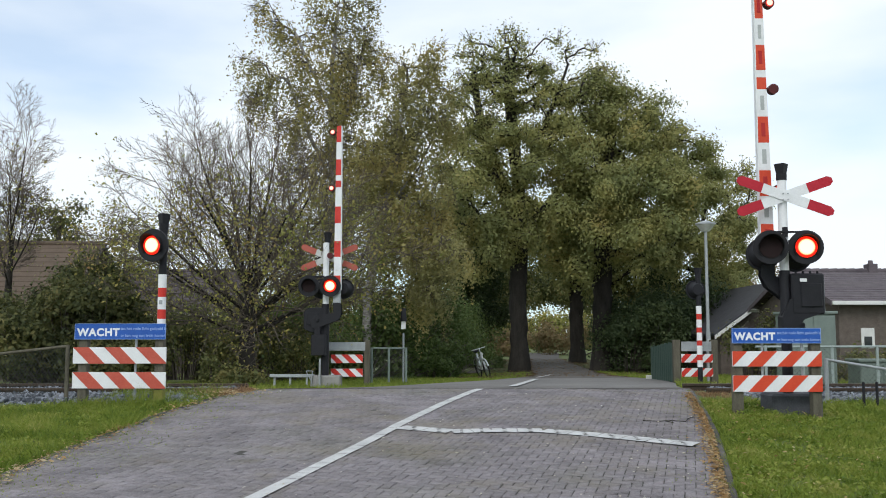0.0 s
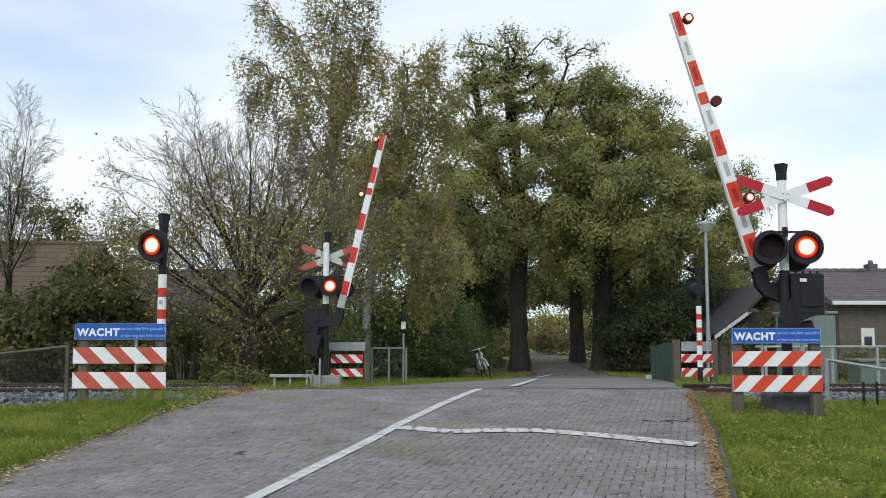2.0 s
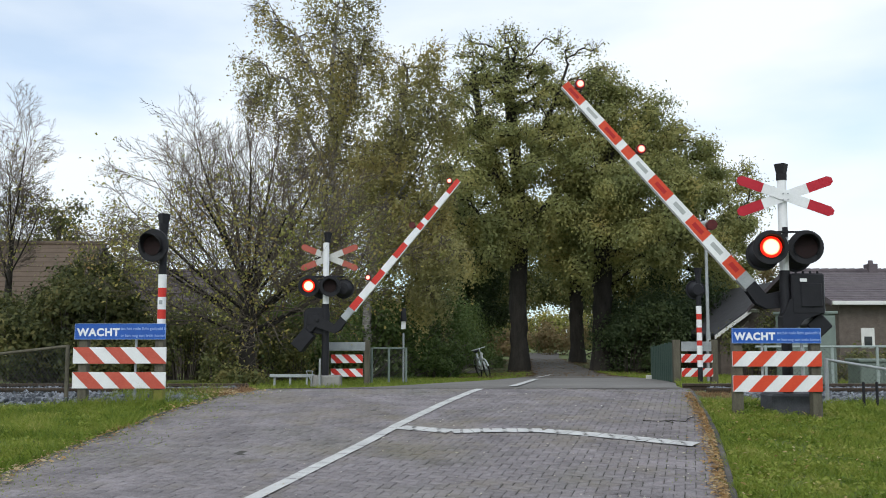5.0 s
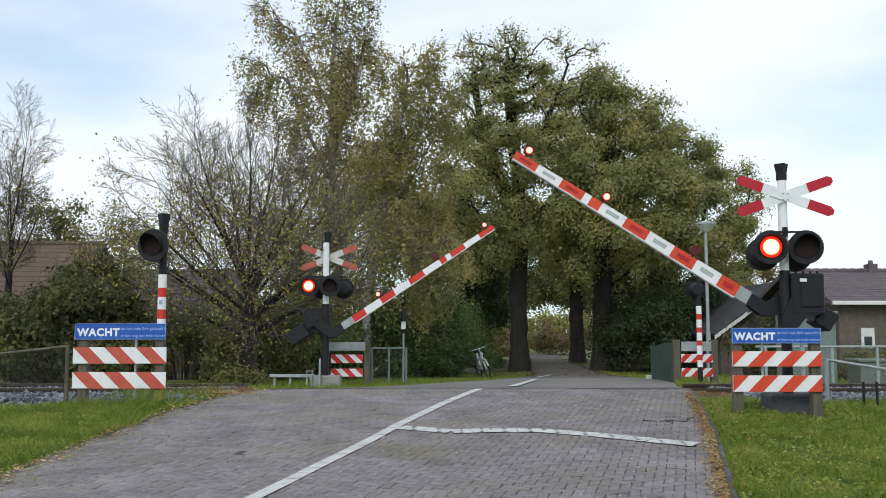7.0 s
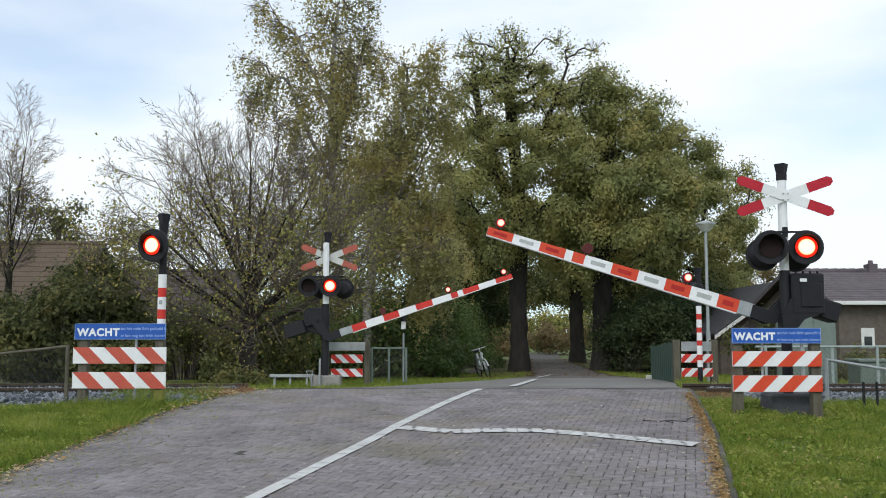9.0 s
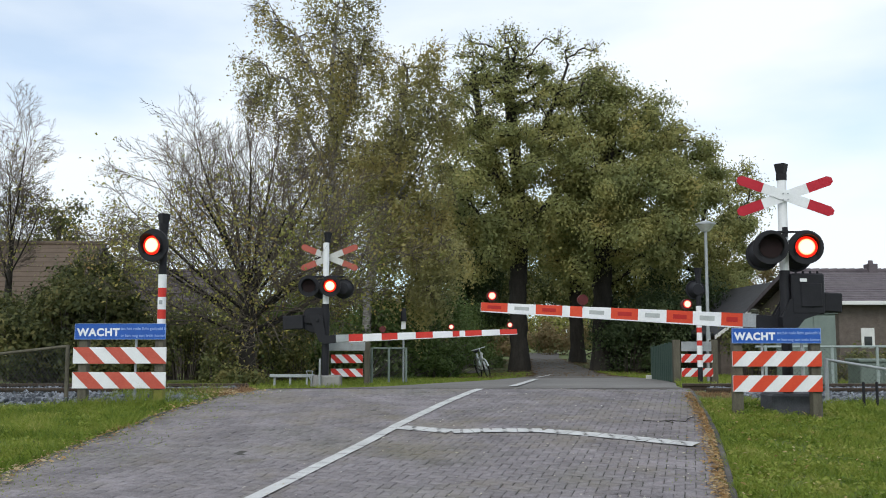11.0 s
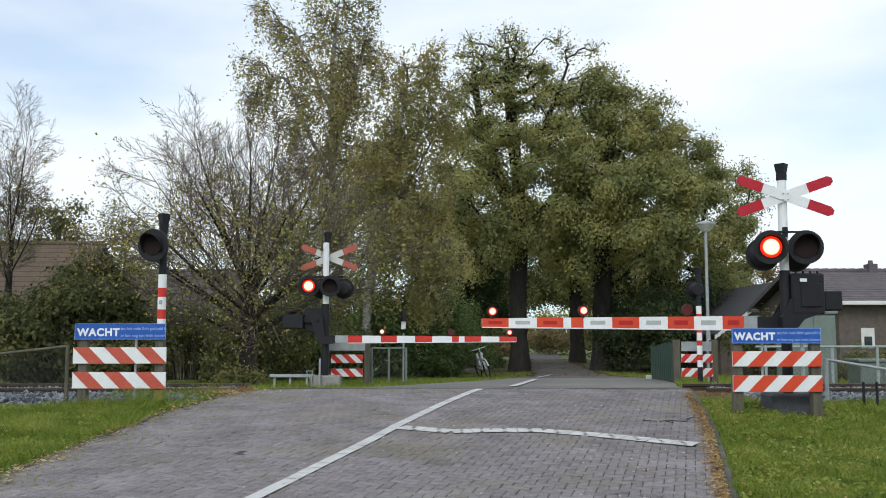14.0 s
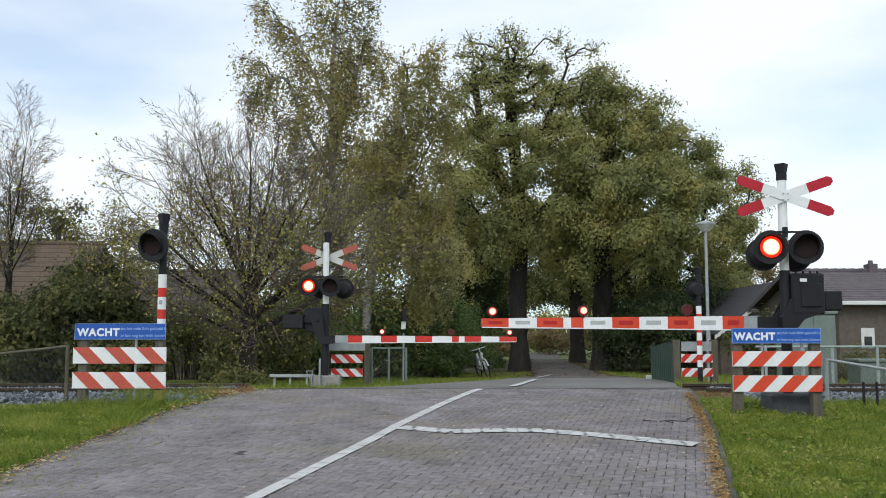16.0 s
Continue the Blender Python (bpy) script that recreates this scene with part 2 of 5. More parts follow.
def part(name, bm, material, parent, label="", smooth=False):
    me = bpy.data.meshes.new(name)
    bmesh.ops.recalc_face_normals(bm, faces=bm.faces)
    if smooth:
        for f in bm.faces:
            f.smooth = len(f.verts) == 4
        for e in bm.edges:
            e.smooth = len(e.link_faces) == 2 and e.calc_face_angle(0) < radians(40)
    bm.to_mesh(me)
    bm.free()
    me.materials.append(material)
    ob = new(name, me)
    ob.parent = parent
    return tagged(ob, label)


def thing(name, label, category, at, group="", kind=""):
    ob = new(name)
    ob.empty_display_size = 0.2
    ob.matrix_basis = at
    return tagged(ob, label, category, group, kind)


def box(x0, x1, y0, y1, z0, z1, bevel=0.006, bm=None):
    own = bmesh.new()
    bmesh.ops.create_cube(own, size=1)
    for v in own.verts:
        v.co = Vector(((x0 + x1) / 2 + v.co.x * (x1 - x0), (y0 + y1) / 2 + v.co.y * (y1 - y0), (z0 + z1) / 2 + v.co.z * (z1 - z0)))
    if bevel:
        bmesh.ops.bevel(own, geom=own.edges[:], offset=bevel, segments=1, affect="EDGES")
    return merge(bm, own)


def merge(bm, own):
    if bm is None:
        return own
    me = bpy.data.meshes.new("tmp")
    own.to_mesh(me)
    own.free()
    bm.from_mesh(me)
    bpy.data.meshes.remove(me)
    return bm


def tube(a, b, r0, r1=None, seg=12, bm=None, bevel=0.0):
    own = bmesh.new()
    a, b = Vector(a), Vector(b)
    d = b - a
    bmesh.ops.create_cone(own, cap_ends=True, segments=seg, radius1=r0, radius2=r0 if r1 is None else r1, depth=d.length,
                          matrix=Matrix.Translation((a + b) / 2) @ d.to_track_quat("Z", "Y").to_matrix().to_4x4())
    return merge(bm, own)


def plate(points, y0, y1, bm=None, bevel=0.0):
    """A flat piece with the outline (x, z), from depth y0 to y1."""
    own = bmesh.new()
    f = own.faces.new([own.verts.new((x, y0, z)) for x, z in points])
    out = bmesh.ops.extrude_face_region(own, geom=[f])
    bmesh.ops.translate(own, verts=[g for g in out["geom"] if isinstance(g, bmesh.types.BMVert)], vec=(0, y1 - y0, 0))
    if bevel:
        bmesh.ops.bevel(own, geom=own.edges[:], offset=bevel, segments=1, affect="EDGES")
    return merge(bm, own)


def words(text, size, material, parent, x, y, z, name="lettering", bold=0.0):
    cu = bpy.data.curves.new("text", "FONT")
    cu.body, cu.size, cu.extrude, cu.offset = text, size, 0.001, bold
    cu.resolution_u = 3
    cu.space_character = 1.0 + bold * 22
    tmp = new("text", cu)
    me = bpy.data.meshes.new_from_object(tmp.evaluated_get(bpy.context.evaluated_depsgraph_get()))
    bpy.data.objects.remove(tmp)
    me.transform(pose(x, y, z, 90))
    me.materials.append(material)
    ob = new(name, me)
    ob.parent = parent
    return ob


# ---- ground ----
PROFILE = ((-60, 0.0), (-1, 0.0), (2, 0.10), (13.4, 0.722), (14.4, 0.766), (14.8, 0.764), (15.4, 0.737), (16, 0.710), (18, 0.657), (20.5, 0.592), (24, 0.50), (28, 0.39), (32, 0.27), (36, 0.145), (42, 0.04), (400, 0.03), (4000, 0.0))


def height(y):
    for (a, ha), (b, hb) in zip(PROFILE, PROFILE[1:]):
        if y <= b:
            return ha + (hb - ha) * (y - a) / (b - a)
    return 0.0


def ease(y):
    return (height(y - 0.5) + height(y) * 2 + height(y + 0.5)) / 4


def path(points, y):
    for (x0, y0), (x1, y1) in zip(points, points[1:]):
        if y <= y1:
            return x0 + (x1 - x0) * (y - y0) / (y1 - y0)
    (x0, y0), (x1, y1) = points[-2:]
    return x1 + (x1 - x0) * (y - y1) / (y1 - y0)


LEFT = ((-5.0, -20), (-3.68, 5), (-3.57, 7.88), (-3.46, 10.19), (-3.35, 11.9), (-3.13, 13.28), (-2.93, 14.22), (-2.6, 14.9), (-1.9, 15.6), (-1.0, 17.2), (0.02, 20.5), (1.3, 24.4), (2.6, 31), (3.6, 38), (4.3, 47), (6.7, 75), (8.2, 100))
RIGHT = ((-2.5, -20), (1.56, 5), (2.09, 7.14), (2.42, 8.48), (2.80, 10.07), (3.17, 11.85), (3.62, 14.2), (4.15, 17.2), (4.8, 20), (5.6, 25), (6.1, 33), (6.6, 40), (7.0, 46), (9.0, 75), (12.0, 100))


def verge(x, y):
    """How far the ground lies under the road's level beside it."""
    off = max(path(LEFT, y) - x, x - path(RIGHT, y), 0.0)
    low = min(off * 0.05, 0.05) if y > 17 else min(off * 0.02, 0.03)
    return low


def ground_z(x, y):
    return ease(y) - 0.03 - verge(x, y) + (0.025 * noise.noise((x * 0.7, y * 0.7, 0)) if y < 60 else 0)


xs = np.concatenate([[-3000, -800, -250, -90, -45, -25, -15], np.arange(-11, 12.1, 0.5), [15, 20, 30, 45, 90, 250, 800, 3000]])
ys = np.concatenate([[-600, -150, -40, -15, -5], np.arange(0, 24, 0.5), np.arange(24, 50, 2), [60, 80, 120, 200, 400, 1000, 4000]])
gv = [(x, y, ground_z(x, y) - (0.03 if path(LEFT, y) - 0.3 < x < path(RIGHT, y) + 0.3 and -20 < y < 100 else 0)) for y in ys for x in xs]
nx = len(xs)
gf = [(j * nx + i, j * nx + i + 1, (j + 1) * nx + i + 1, (j + 1) * nx + i) for j in range(len(ys) - 1) for i in range(nx - 1)]
ground = tagged(mesh_object("ground", gv, gf, GRASS_SOIL), "grassy soil verge of a village road", "ground", kind="structure")

# road bed: sand under the pavers, asphalt over the crossing and beyond
def road_strip(name, y0, y1, step, lift, material, label):
    rows, v, f = np.arange(y0, y1 + 0.01, step), [], []
    for y in rows:
        a, b = path(LEFT, y), path(RIGHT, y)
        for k in range(9):
            x = a + (b - a) * k / 8
            v.append((x, y, ease(y) + lift + 0.012 * (1 - ((k - 4) / 4) ** 2)))
    for j in range(len(rows) - 1):
        for k in range(8):
            f.append((j * 9 + k, j * 9 + k + 1, j * 9 + k + 10, j * 9 + k + 9))
    return tagged(mesh_object(name, v, f, material, smooth=True), label, "road", kind="structure")


def road_z(x, y):
    a, b = path(LEFT, y), path(RIGHT, y)
    k = (x - a) / (b - a) * 2 - 1
    return ease(y) + 0.012 * (1 - k * k)


road_behind = road_strip("road_approach", -20, 5.4, 0.4, 0.010, PAVER, "grey clinker-paved road leading to the crossing")
paved_road = road_strip("road", 5.4, 14.6, 0.4, 0.0, JOINT, "grey clinker-paved road rising to the railway crossing")
crossing_deck = road_strip("road_crossing", 14.6, 27.0, 0.2, 0.012, ASPHALT, "worn grey asphalt running over the railway crossing")
far_road = road_strip("road_beyond", 27.0, 100, 0.8, 0.012, LANE, "asphalt lane darkened for leaf stain and the oaks' shade")


def marking(name, points, width, label, gap=0.0, piece=0.3, material=MARKING, lift=0.0175):
    """Painted strip along points, following the road's surface."""
    v, f = [], []
    for (x0, y0), (x1, y1) in zip(points, points[1:]):
        length = math.hypot(x1 - x0, y1 - y0)
        n = max(1, round(length / piece))
        sx, sy = -(y1 - y0) / length * width / 2, (x1 - x0) / length * width / 2
        for i in range(n):
            t0, t1 = (i + gap / 2) / n, (i + 1 - gap / 2) / n
            base = len(v)
            wob = random.uniform(-0.012, 0.012) if gap else 0
            for t, s in ((t0, 1), (t1, 1), (t1, -1), (t0, -1)):
                x, y = x0 + (x1 - x0) * t + sx * s, y0 + (y1 - y0) * t + sy * s + wob
                v.append((x, y, road_z(x, y) + lift))
            f.append((base, base + 1, base + 2, base + 3))
    return tagged(mesh_object(name, v, f, material), label, "road marking", kind="structure")


marking("centre_line", ((-2.62, 2.0), (-1.35, 7.01), (-0.74, 9.46), (-0.49, 10.6), (-0.03, 12.4), (0.56, 14.48)), 0.12, "white painted centre line on the paved road", 0.02, 0.22)
marking("centre_dash", ((1.13, 15.9), (2.3, 24.0)), 0.14, "white painted centre dash on the crossing deck", lift=0.03)
marking("centre_dash", ((2.62, 27.0), (4.1, 37.0)), 0.09, "white painted centre dash beyond the crossing", lift=0.034)
marking("stop_line", ((-0.46, 10.43), (0.09, 10.13), (0.51, 10.21), (1.05, 10.20), (1.59, 9.92), (2.04, 9.62), (2.44, 9.37)), 0.26, "worn white block stop line across the lane", 0.035, 0.27)
for dy in (-0.095, 0.0, 0.095):
    marking("stop_line_stud", [(x, y + dy) for x, y in ((-0.44, 10.42), (0.09, 10.13), (0.51, 10.21), (1.05, 10.20), (1.59, 9.92), (2.04, 9.62), (2.42, 9.39))], 0.035, "dark studs along the worn stop line", 0.84, 0.27, JOINT, 0.020)

# ---- trees ----
rng = np.random.default_rng(7)


def skin(name, a, b, ra, rb, sides, material, parent):
    d = b - a
    length = np.linalg.norm(d, axis=1, keepdims=True) + 1e-9
    d = d / length
    side = np.where(np.abs(d[:, 2:3]) > 0.9, np.array([[1.0, 0, 0]]), np.array([[0, 0, 1.0]]))
    u = np.cross(d, side)
    u /= np.linalg.norm(u, axis=1, keepdims=True)
    w = np.cross(d, u)
    ang = np.arange(sides) * 2 * np.pi / sides
    ring = u[:, None, :] * np.cos(ang)[None, :, None] + w[:, None, :] * np.sin(ang)[None, :, None]
    a, b = a - d * (ra * 0.25)[:, None], b + d * (rb * 0.25)[:, None]
    lower, upper = a[:, None, :] + ring * ra[:, None, None], b[:, None, :] + ring * rb[:, None, None]
    v = np.concatenate([lower, upper], axis=1).reshape(-1, 3)
    base = (np.arange(len(a)) * sides * 2)[:, None]
    k = np.arange(sides)
    f = np.stack([base + k, base + (k + 1) % sides, base + sides + (k + 1) % sides, base + sides + k], axis=2).reshape(-1, 4)
    return mesh_object(name, v, f, material, parent, smooth=True)


def leaves(name, centres, size, material, parent, flat=0.5, hang=0.0, outward=None):
    n = len(centres)
    nrm = rng.normal(size=(n, 3))
    if outward is not None:
        nrm = nrm * 0.45 + outward
    nrm[:, 2] += flat
    nrm /= np.linalg.norm(nrm, axis=1, keepdims=True)
    d = rng.normal(size=(n, 3))
    d[:, 2] -= hang
    d -= nrm * np.sum(d * nrm, axis=1, keepdims=True)
    d /= np.linalg.norm(d, axis=1, keepdims=True) + 1e-9
    s = np.cross(nrm, d)
    l = (size * rng.uniform(0.6, 1.35, (n, 1)))
    w = l * rng.uniform(0.45, 0.75, (n, 1))
    v = np.stack([centres - d * l * 0.5, centres + s * w * 0.5 + nrm * w * 0.15, centres + d * l * 0.5, centres - s * w * 0.5 + nrm * w * 0.15], axis=1).reshape(-1, 3)
    return mesh_object(name, v, np.arange(4 * n).reshape(-1, 4), material, parent)


def in_blobs(blobs):
    """Points in ellipsoids (x, y, z, half sizes, count), more of them near the shell, and the middles of their clumps."""
    out, mids = [], []
    for x, y, z, rx, ry, rz, n in blobs:
        m = max(3, n // 6)
        p = rng.normal(size=(m, 3))
        p /= np.linalg.norm(p, axis=1, keepdims=True)
        p *= rng.uniform(0.12, 1.0, (m, 1)) ** 0.5
        tight = min(rx, rz) * 0.17
        p = np.repeat(p * (rx, ry, rz) + (x, y, z), 6, axis=0)
        out.append(p + rng.normal(size=p.shape) * (tight, tight, tight * 0.6))
        mids.append(p)
    return np.concatenate(out), np.concatenate(mids)


def grow(stems, targets, tip, base_radius, curve=0.12):
    """Limbs from the stems to every target, each leaving the nearest fitting limb; radii follow what they carry."""
    pos, par = [], []
    for stem in stems:
        stem = [np.array(p, float) for p in stem]
        prev = -1
        for a, b in zip(stem, stem[1:]):
            n = max(2, int(np.linalg.norm(b - a) / 0.5))
            for i in range(n + (prev < 0)):
                t = (i if prev < 0 else i + 1) / n
                if prev < 0 and i == 0:
                    t = 0
                pos.append(a + (b - a) * min(t, 1) + (rng.normal(size=3) * 0.03 if t else 0))
                par.append(prev if i or prev >= 0 else -1)
                prev = len(pos) - 1
    trunk_n = len(pos)
    low = min(s[0][2] for s in stems) + 0.28 * (max(t[2] for t in targets) - min(s[0][2] for s in stems))
    top = np.array(stems[0][-1], float)
    order = np.argsort(np.linalg.norm((targets - top) * (1, 1, 0.7), axis=1))
    buf = np.zeros((trunk_n + len(targets) * 4, 3))
    buf[:trunk_n] = pos
    n = trunk_n
    for i in order:
        t = targets[i]
        d = t - buf[:n]
        dist = np.linalg.norm(d, axis=1)
        cost = dist + np.maximum(0, -d[:, 2] + 0.25 * dist) * 0.9
        cost[:trunk_n] += np.where(buf[:trunk_n, 2] < low, 30, 0)
        j = int(np.argmin(cost))
        start, steps = j, 3
        for k in range(1, steps + 1):
            f = k / steps
            q = buf[j] + (t - buf[j]) * f + rng.normal(size=3) * 0.05 * dist[j] * (f < 1)
            q[2] += curve * dist[j] * math.sin(math.pi * f) * 0.6
            buf[n] = q
            par.append(start)
            start = n
            n += 1
    pos = buf[:n]
    load = np.ones(n)
    for i in range(n - 1, -1, -1):
        if par[i] >= 0:
            load[par[i]] += load[i]
    rad = tip * load ** 0.62
    big = rad.max()
    if big > base_radius:
        rad = tip + (rad - tip) * (base_radius - tip) / (big - tip)
    kids = np.array([i for i in range(n) if par[i] >= 0])
    pa = np.array([par[i] for i in kids])
    ra = np.minimum(rad[pa], rad[kids] * 1.35)
    ra = np.where(kids < trunk_n, rad[pa], ra)
    # flare at the foot
    foot = min(s[0][2] for s in stems)
    flare = lambda z: 1 + 0.45 * np.exp(-np.maximum(z - foot, 0) / 0.35)
    return pos[pa], pos[kids], ra * flare(pos[pa][:, 2]), rad[kids] * flare(pos[kids][:, 2])


def tree(name, label, stems, blobs, per, spread, size, leaf, bark, tip=0.012, base_radius=0.4, hang=0.0, twigs=0, thin=0.0, group=""):
    foot = stems[0][0]
    ob = thing(name, label, "tree", pose(*foot), group)
    targets, mids = in_blobs(blobs)
    a, b, ra, rb = grow(stems, targets, tip, base_radius)
    o = np.array(foot)
    if twigs:
        n = len(targets) * twigs
        src = np.repeat(targets, twigs, axis=0)
        centre = np.array(stems[0][-1])
        out = src - centre
        out /= np.linalg.norm(out, axis=1, keepdims=True)
        d = out * 0.6 + rng.normal(size=(n, 3)) * 0.4 + (0, 0, 0.55 - hang)
        d /= np.linalg.norm(d, axis=1, keepdims=True)
        e = src + d * rng.uniform(0.2, 0.62, (n, 1))
        a, b = np.concatenate([a, src]), np.concatenate([b, e])
        ra, rb = np.concatenate([ra, np.full(n, tip * 0.75)]), np.concatenate([rb, np.full(n, tip * 0.4)])
    thick = ra > base_radius * 0.3
    skin("trunk", a[thick] - o, b[thick] - o, ra[thick], rb[thick], 7, bark, ob)
    skin("branch", a[~thick] - o, b[~thick] - o, ra[~thick], rb[~thick], 4, BARK if bark is BARK else BARK_GREY, ob)["kind"] = "stuff"
    if per:
        n = len(targets) * per
        wide = np.where(rng.random((n, 1)) < 0.12, 1.4, 1.0)
        if hang:
            # leaves strung along hanging twigs
            strand = np.repeat(targets, 5, axis=0) + rng.normal(size=(len(targets) * 5, 3)) * spread
            reach = rng.uniform(0.4, 1.6, len(strand))
            drift = rng.normal(size=(len(strand), 2)) * 0.16
            k = rng.integers(0, len(strand), n)
            f = rng.random(n)
            c = strand[k] + rng.normal(size=(n, 3)) * 0.045
            c[:, :2] += drift[k] * f[:, None]
            c[:, 2] -= f * reach[k] * hang * 2.4
            out = c - np.repeat(mids, 5, axis=0)[k]
            out /= np.linalg.norm(out, axis=1, keepdims=True) + 1e-9
        else:
            c = np.repeat(targets, per, axis=0) + rng.normal(size=(n, 3)) * wide * (spread, spread, spread * 0.85)
            out = c - np.repeat(mids, per, axis=0)
            out /= np.linalg.norm(out, axis=1, keepdims=True) + 1e-9
        # leaves thin out towards the top
        z0, z1 = np.percentile(c[:, 2], (15, 97))
        keep = rng.random(len(c)) > thin * np.clip((c[:, 2] - z0) / (z1 - z0), 0, 1) ** 1.3
        leaves("crown", c[keep] - o, size, leaf, ob, 0.25, hang * 2, out[keep])
    return ob


def shrub(name, label, blobs, per, spread, size, leaf, category="shrub", group="", stemmed=True):
    """A bush: short stems from the ground and clumps of leaves."""
    x, y = blobs[0][0], blobs[0][1]
    z = ground_z(x, y)
    ob = thing(name, label, category, pose(x, y, z), group)
    targets, mids = in_blobs(blobs)
    targets[:, 2] = np.maximum(targets[:, 2], z + 0.05)
    root = np.stack([x + (targets[:, 0] - x) * 0.55, y + (targets[:, 1] - y) * 0.55, np.full(len(targets), z - 0.05)], axis=1)
    pick = rng.random(len(targets)) < (0.5 if stemmed else 0.0)
    pick[0] = True
    o = np.array((x, y, z))
    skin("stem", root[pick] - o, targets[pick] - o, np.full(pick.sum(), 0.02), np.full(pick.sum(), 0.006), 4, BARK_GREY, ob)["kind"] = "stuff"
    n = len(targets) * per
    c = np.repeat(targets, per, axis=0) + rng.normal(size=(n, 3)) * spread
    c[:, 2] = np.maximum(c[:, 2], z + 0.02)
    out = c - np.repeat(mids, per, axis=0)
    out /= np.linalg.norm(out, axis=1, keepdims=True) + 1e-9
    leaves("foliage", c - o, size, leaf, ob, 0.25, outward=out)["kind"] = "stuff"
    return ob


def B(c, rx, ry, rz, n):
    return (*c, rx, ry, rz, n)


G = 0.0
# oaks along the lane
tree("oak_tree", "tall old oak with thinning olive leaves beside the lane",
     [[(3.62, 46, G), (3.6, 46, 4.2), (3.76, 46.00, 6.95), (3.59, 46.00, 9.71), (3.25, 46.00, 13.06), (3.16, 46.00, 15.74)],
      [(3.73, 46.00, 6.95), (2.63, 46.00, 9.43), (1.82, 46.00, 11.94), (1.49, 46.00, 14.47)],
      [(3.63, 46.00, 8.60), (4.50, 45.40, 10.70), (5.42, 45.00, 13.08), (5.98, 45.00, 14.60)],
      [(3.65, 46.00, 6.41), (5.24, 45.00, 8.18), (6.54, 44.60, 9.73)],
      [(3.75, 46.00, 5.86), (2.29, 45.00, 6.84), (1.48, 44.50, 7.57)]],
     [B((3.21, 46.00, 15.60), 1.77, 2.12, 1.41, 69), B((1.49, 46.00, 14.61), 1.30, 1.77, 1.28, 48), B((4.93, 46.00, 15.18), 1.77, 2.01, 1.41, 62), B((6.80, 46.00, 14.47), 1.42, 1.89, 1.15, 41), B((3.34, 46.00, 13.48), 2.60, 2.60, 1.54, 83), B((1.40, 46.00, 12.08), 1.42, 2.12, 1.54, 55), B((5.54, 46.00, 12.50), 2.60, 2.60, 1.79, 97), B((2.85, 45.00, 10.62), 2.71, 2.83, 1.79, 90), B((1.76, 45.00, 8.45), 2.36, 2.83, 1.92, 83), B((5.25, 45.00, 9.80), 2.83, 2.83, 1.92, 103), B((2.29, 45.00, 6.03), 2.36, 3.07, 1.66, 69), B((4.60, 44.00, 7.77), 3.07, 3.07, 2.30, 110)],
     105, 0.27, 0.14, OAK_LEAF, BARK, 0.013, 0.42, twigs=4, thin=0.82, group="oaks along the lane")
tree("oak_tree", "broad old oak with dense olive-brown crown beside the lane",
     [[(7.55, 46, G), (7.6, 46, 4.0), (7.96, 46.00, 8.88), (8.21, 46.00, 12.78)],
      [(8.03, 46.00, 6.41), (6.64, 45.40, 8.78), (6.13, 45.40, 11.25)],
      [(7.98, 46.00, 6.95), (9.61, 45.40, 8.78), (10.72, 45.40, 10.43)],
      [(7.99, 46.00, 5.59), (9.65, 44.60, 5.99), (11.25, 44.60, 6.79)]],
     [B((8.02, 46.00, 12.78), 2.24, 2.60, 1.79, 110), B((6.75, 46.00, 10.82), 2.24, 2.60, 1.79, 97), B((9.23, 46.00, 11.24), 2.36, 2.60, 1.79, 110), B((10.86, 46.00, 10.13), 2.12, 2.60, 1.66, 66), B((12.06, 46.00, 9.02), 1.53, 2.12, 1.41, 36), B((6.95, 44.00, 8.03), 3.07, 3.07, 2.05, 124), B((9.04, 44.00, 8.03), 2.83, 3.07, 1.92, 124), B((8.48, 44.00, 5.93), 4.01, 3.07, 1.79, 152), B((11.60, 46.00, 6.95), 2.60, 2.83, 2.05, 78)],
     125, 0.27, 0.14, OAK_LEAF, BARK, 0.013, 0.46, twigs=2, thin=0.4, group="oaks along the lane")
tree("oak_tree", "oak standing further along the tree-lined lane",
     [[(8.6, 62, G), (8.6, 62, 12), (9.04, 62.00, 9.58)]],
     [B((8.67, 62.00, 9.58), 4.5, 4.0, 3.6, 110), B((6.45, 62.00, 7.73), 3.6, 3.6, 2.8, 77), B((10.83, 62.00, 6.63), 3.5, 3.5, 2.2, 66)],
     100, 0.6, 0.26, OAK_LEAF, BARK, 0.025, 0.45, group="oaks along the lane")
tree("oak_tree", "oak with yellowing outer branches at the edge of the row",
     [[(13.3, 50, G), (13.3, 50, 3.4), (13.80, 50.00, 7.43)]],
     [B((13.68, 50.00, 8.62), 2.6, 2.5, 2.7, 66), B((14.92, 50.00, 10.42), 1.7, 2.0, 1.4, 42), B((15.75, 50.00, 8.32), 1.4, 2.0, 1.8, 42), B((13.18, 49.00, 5.27), 2.4, 2.4, 1.9, 66), B((11.77, 49.00, 6.72), 2.4, 2.4, 2.4, 54), B((14.95, 50.00, 6.24), 1.4, 2.0, 1.6, 36)],
     130, 0.26, 0.14, OAK_LEAF, BARK, 0.015, 0.33, twigs=3, thin=0.72, group="oaks along the lane")
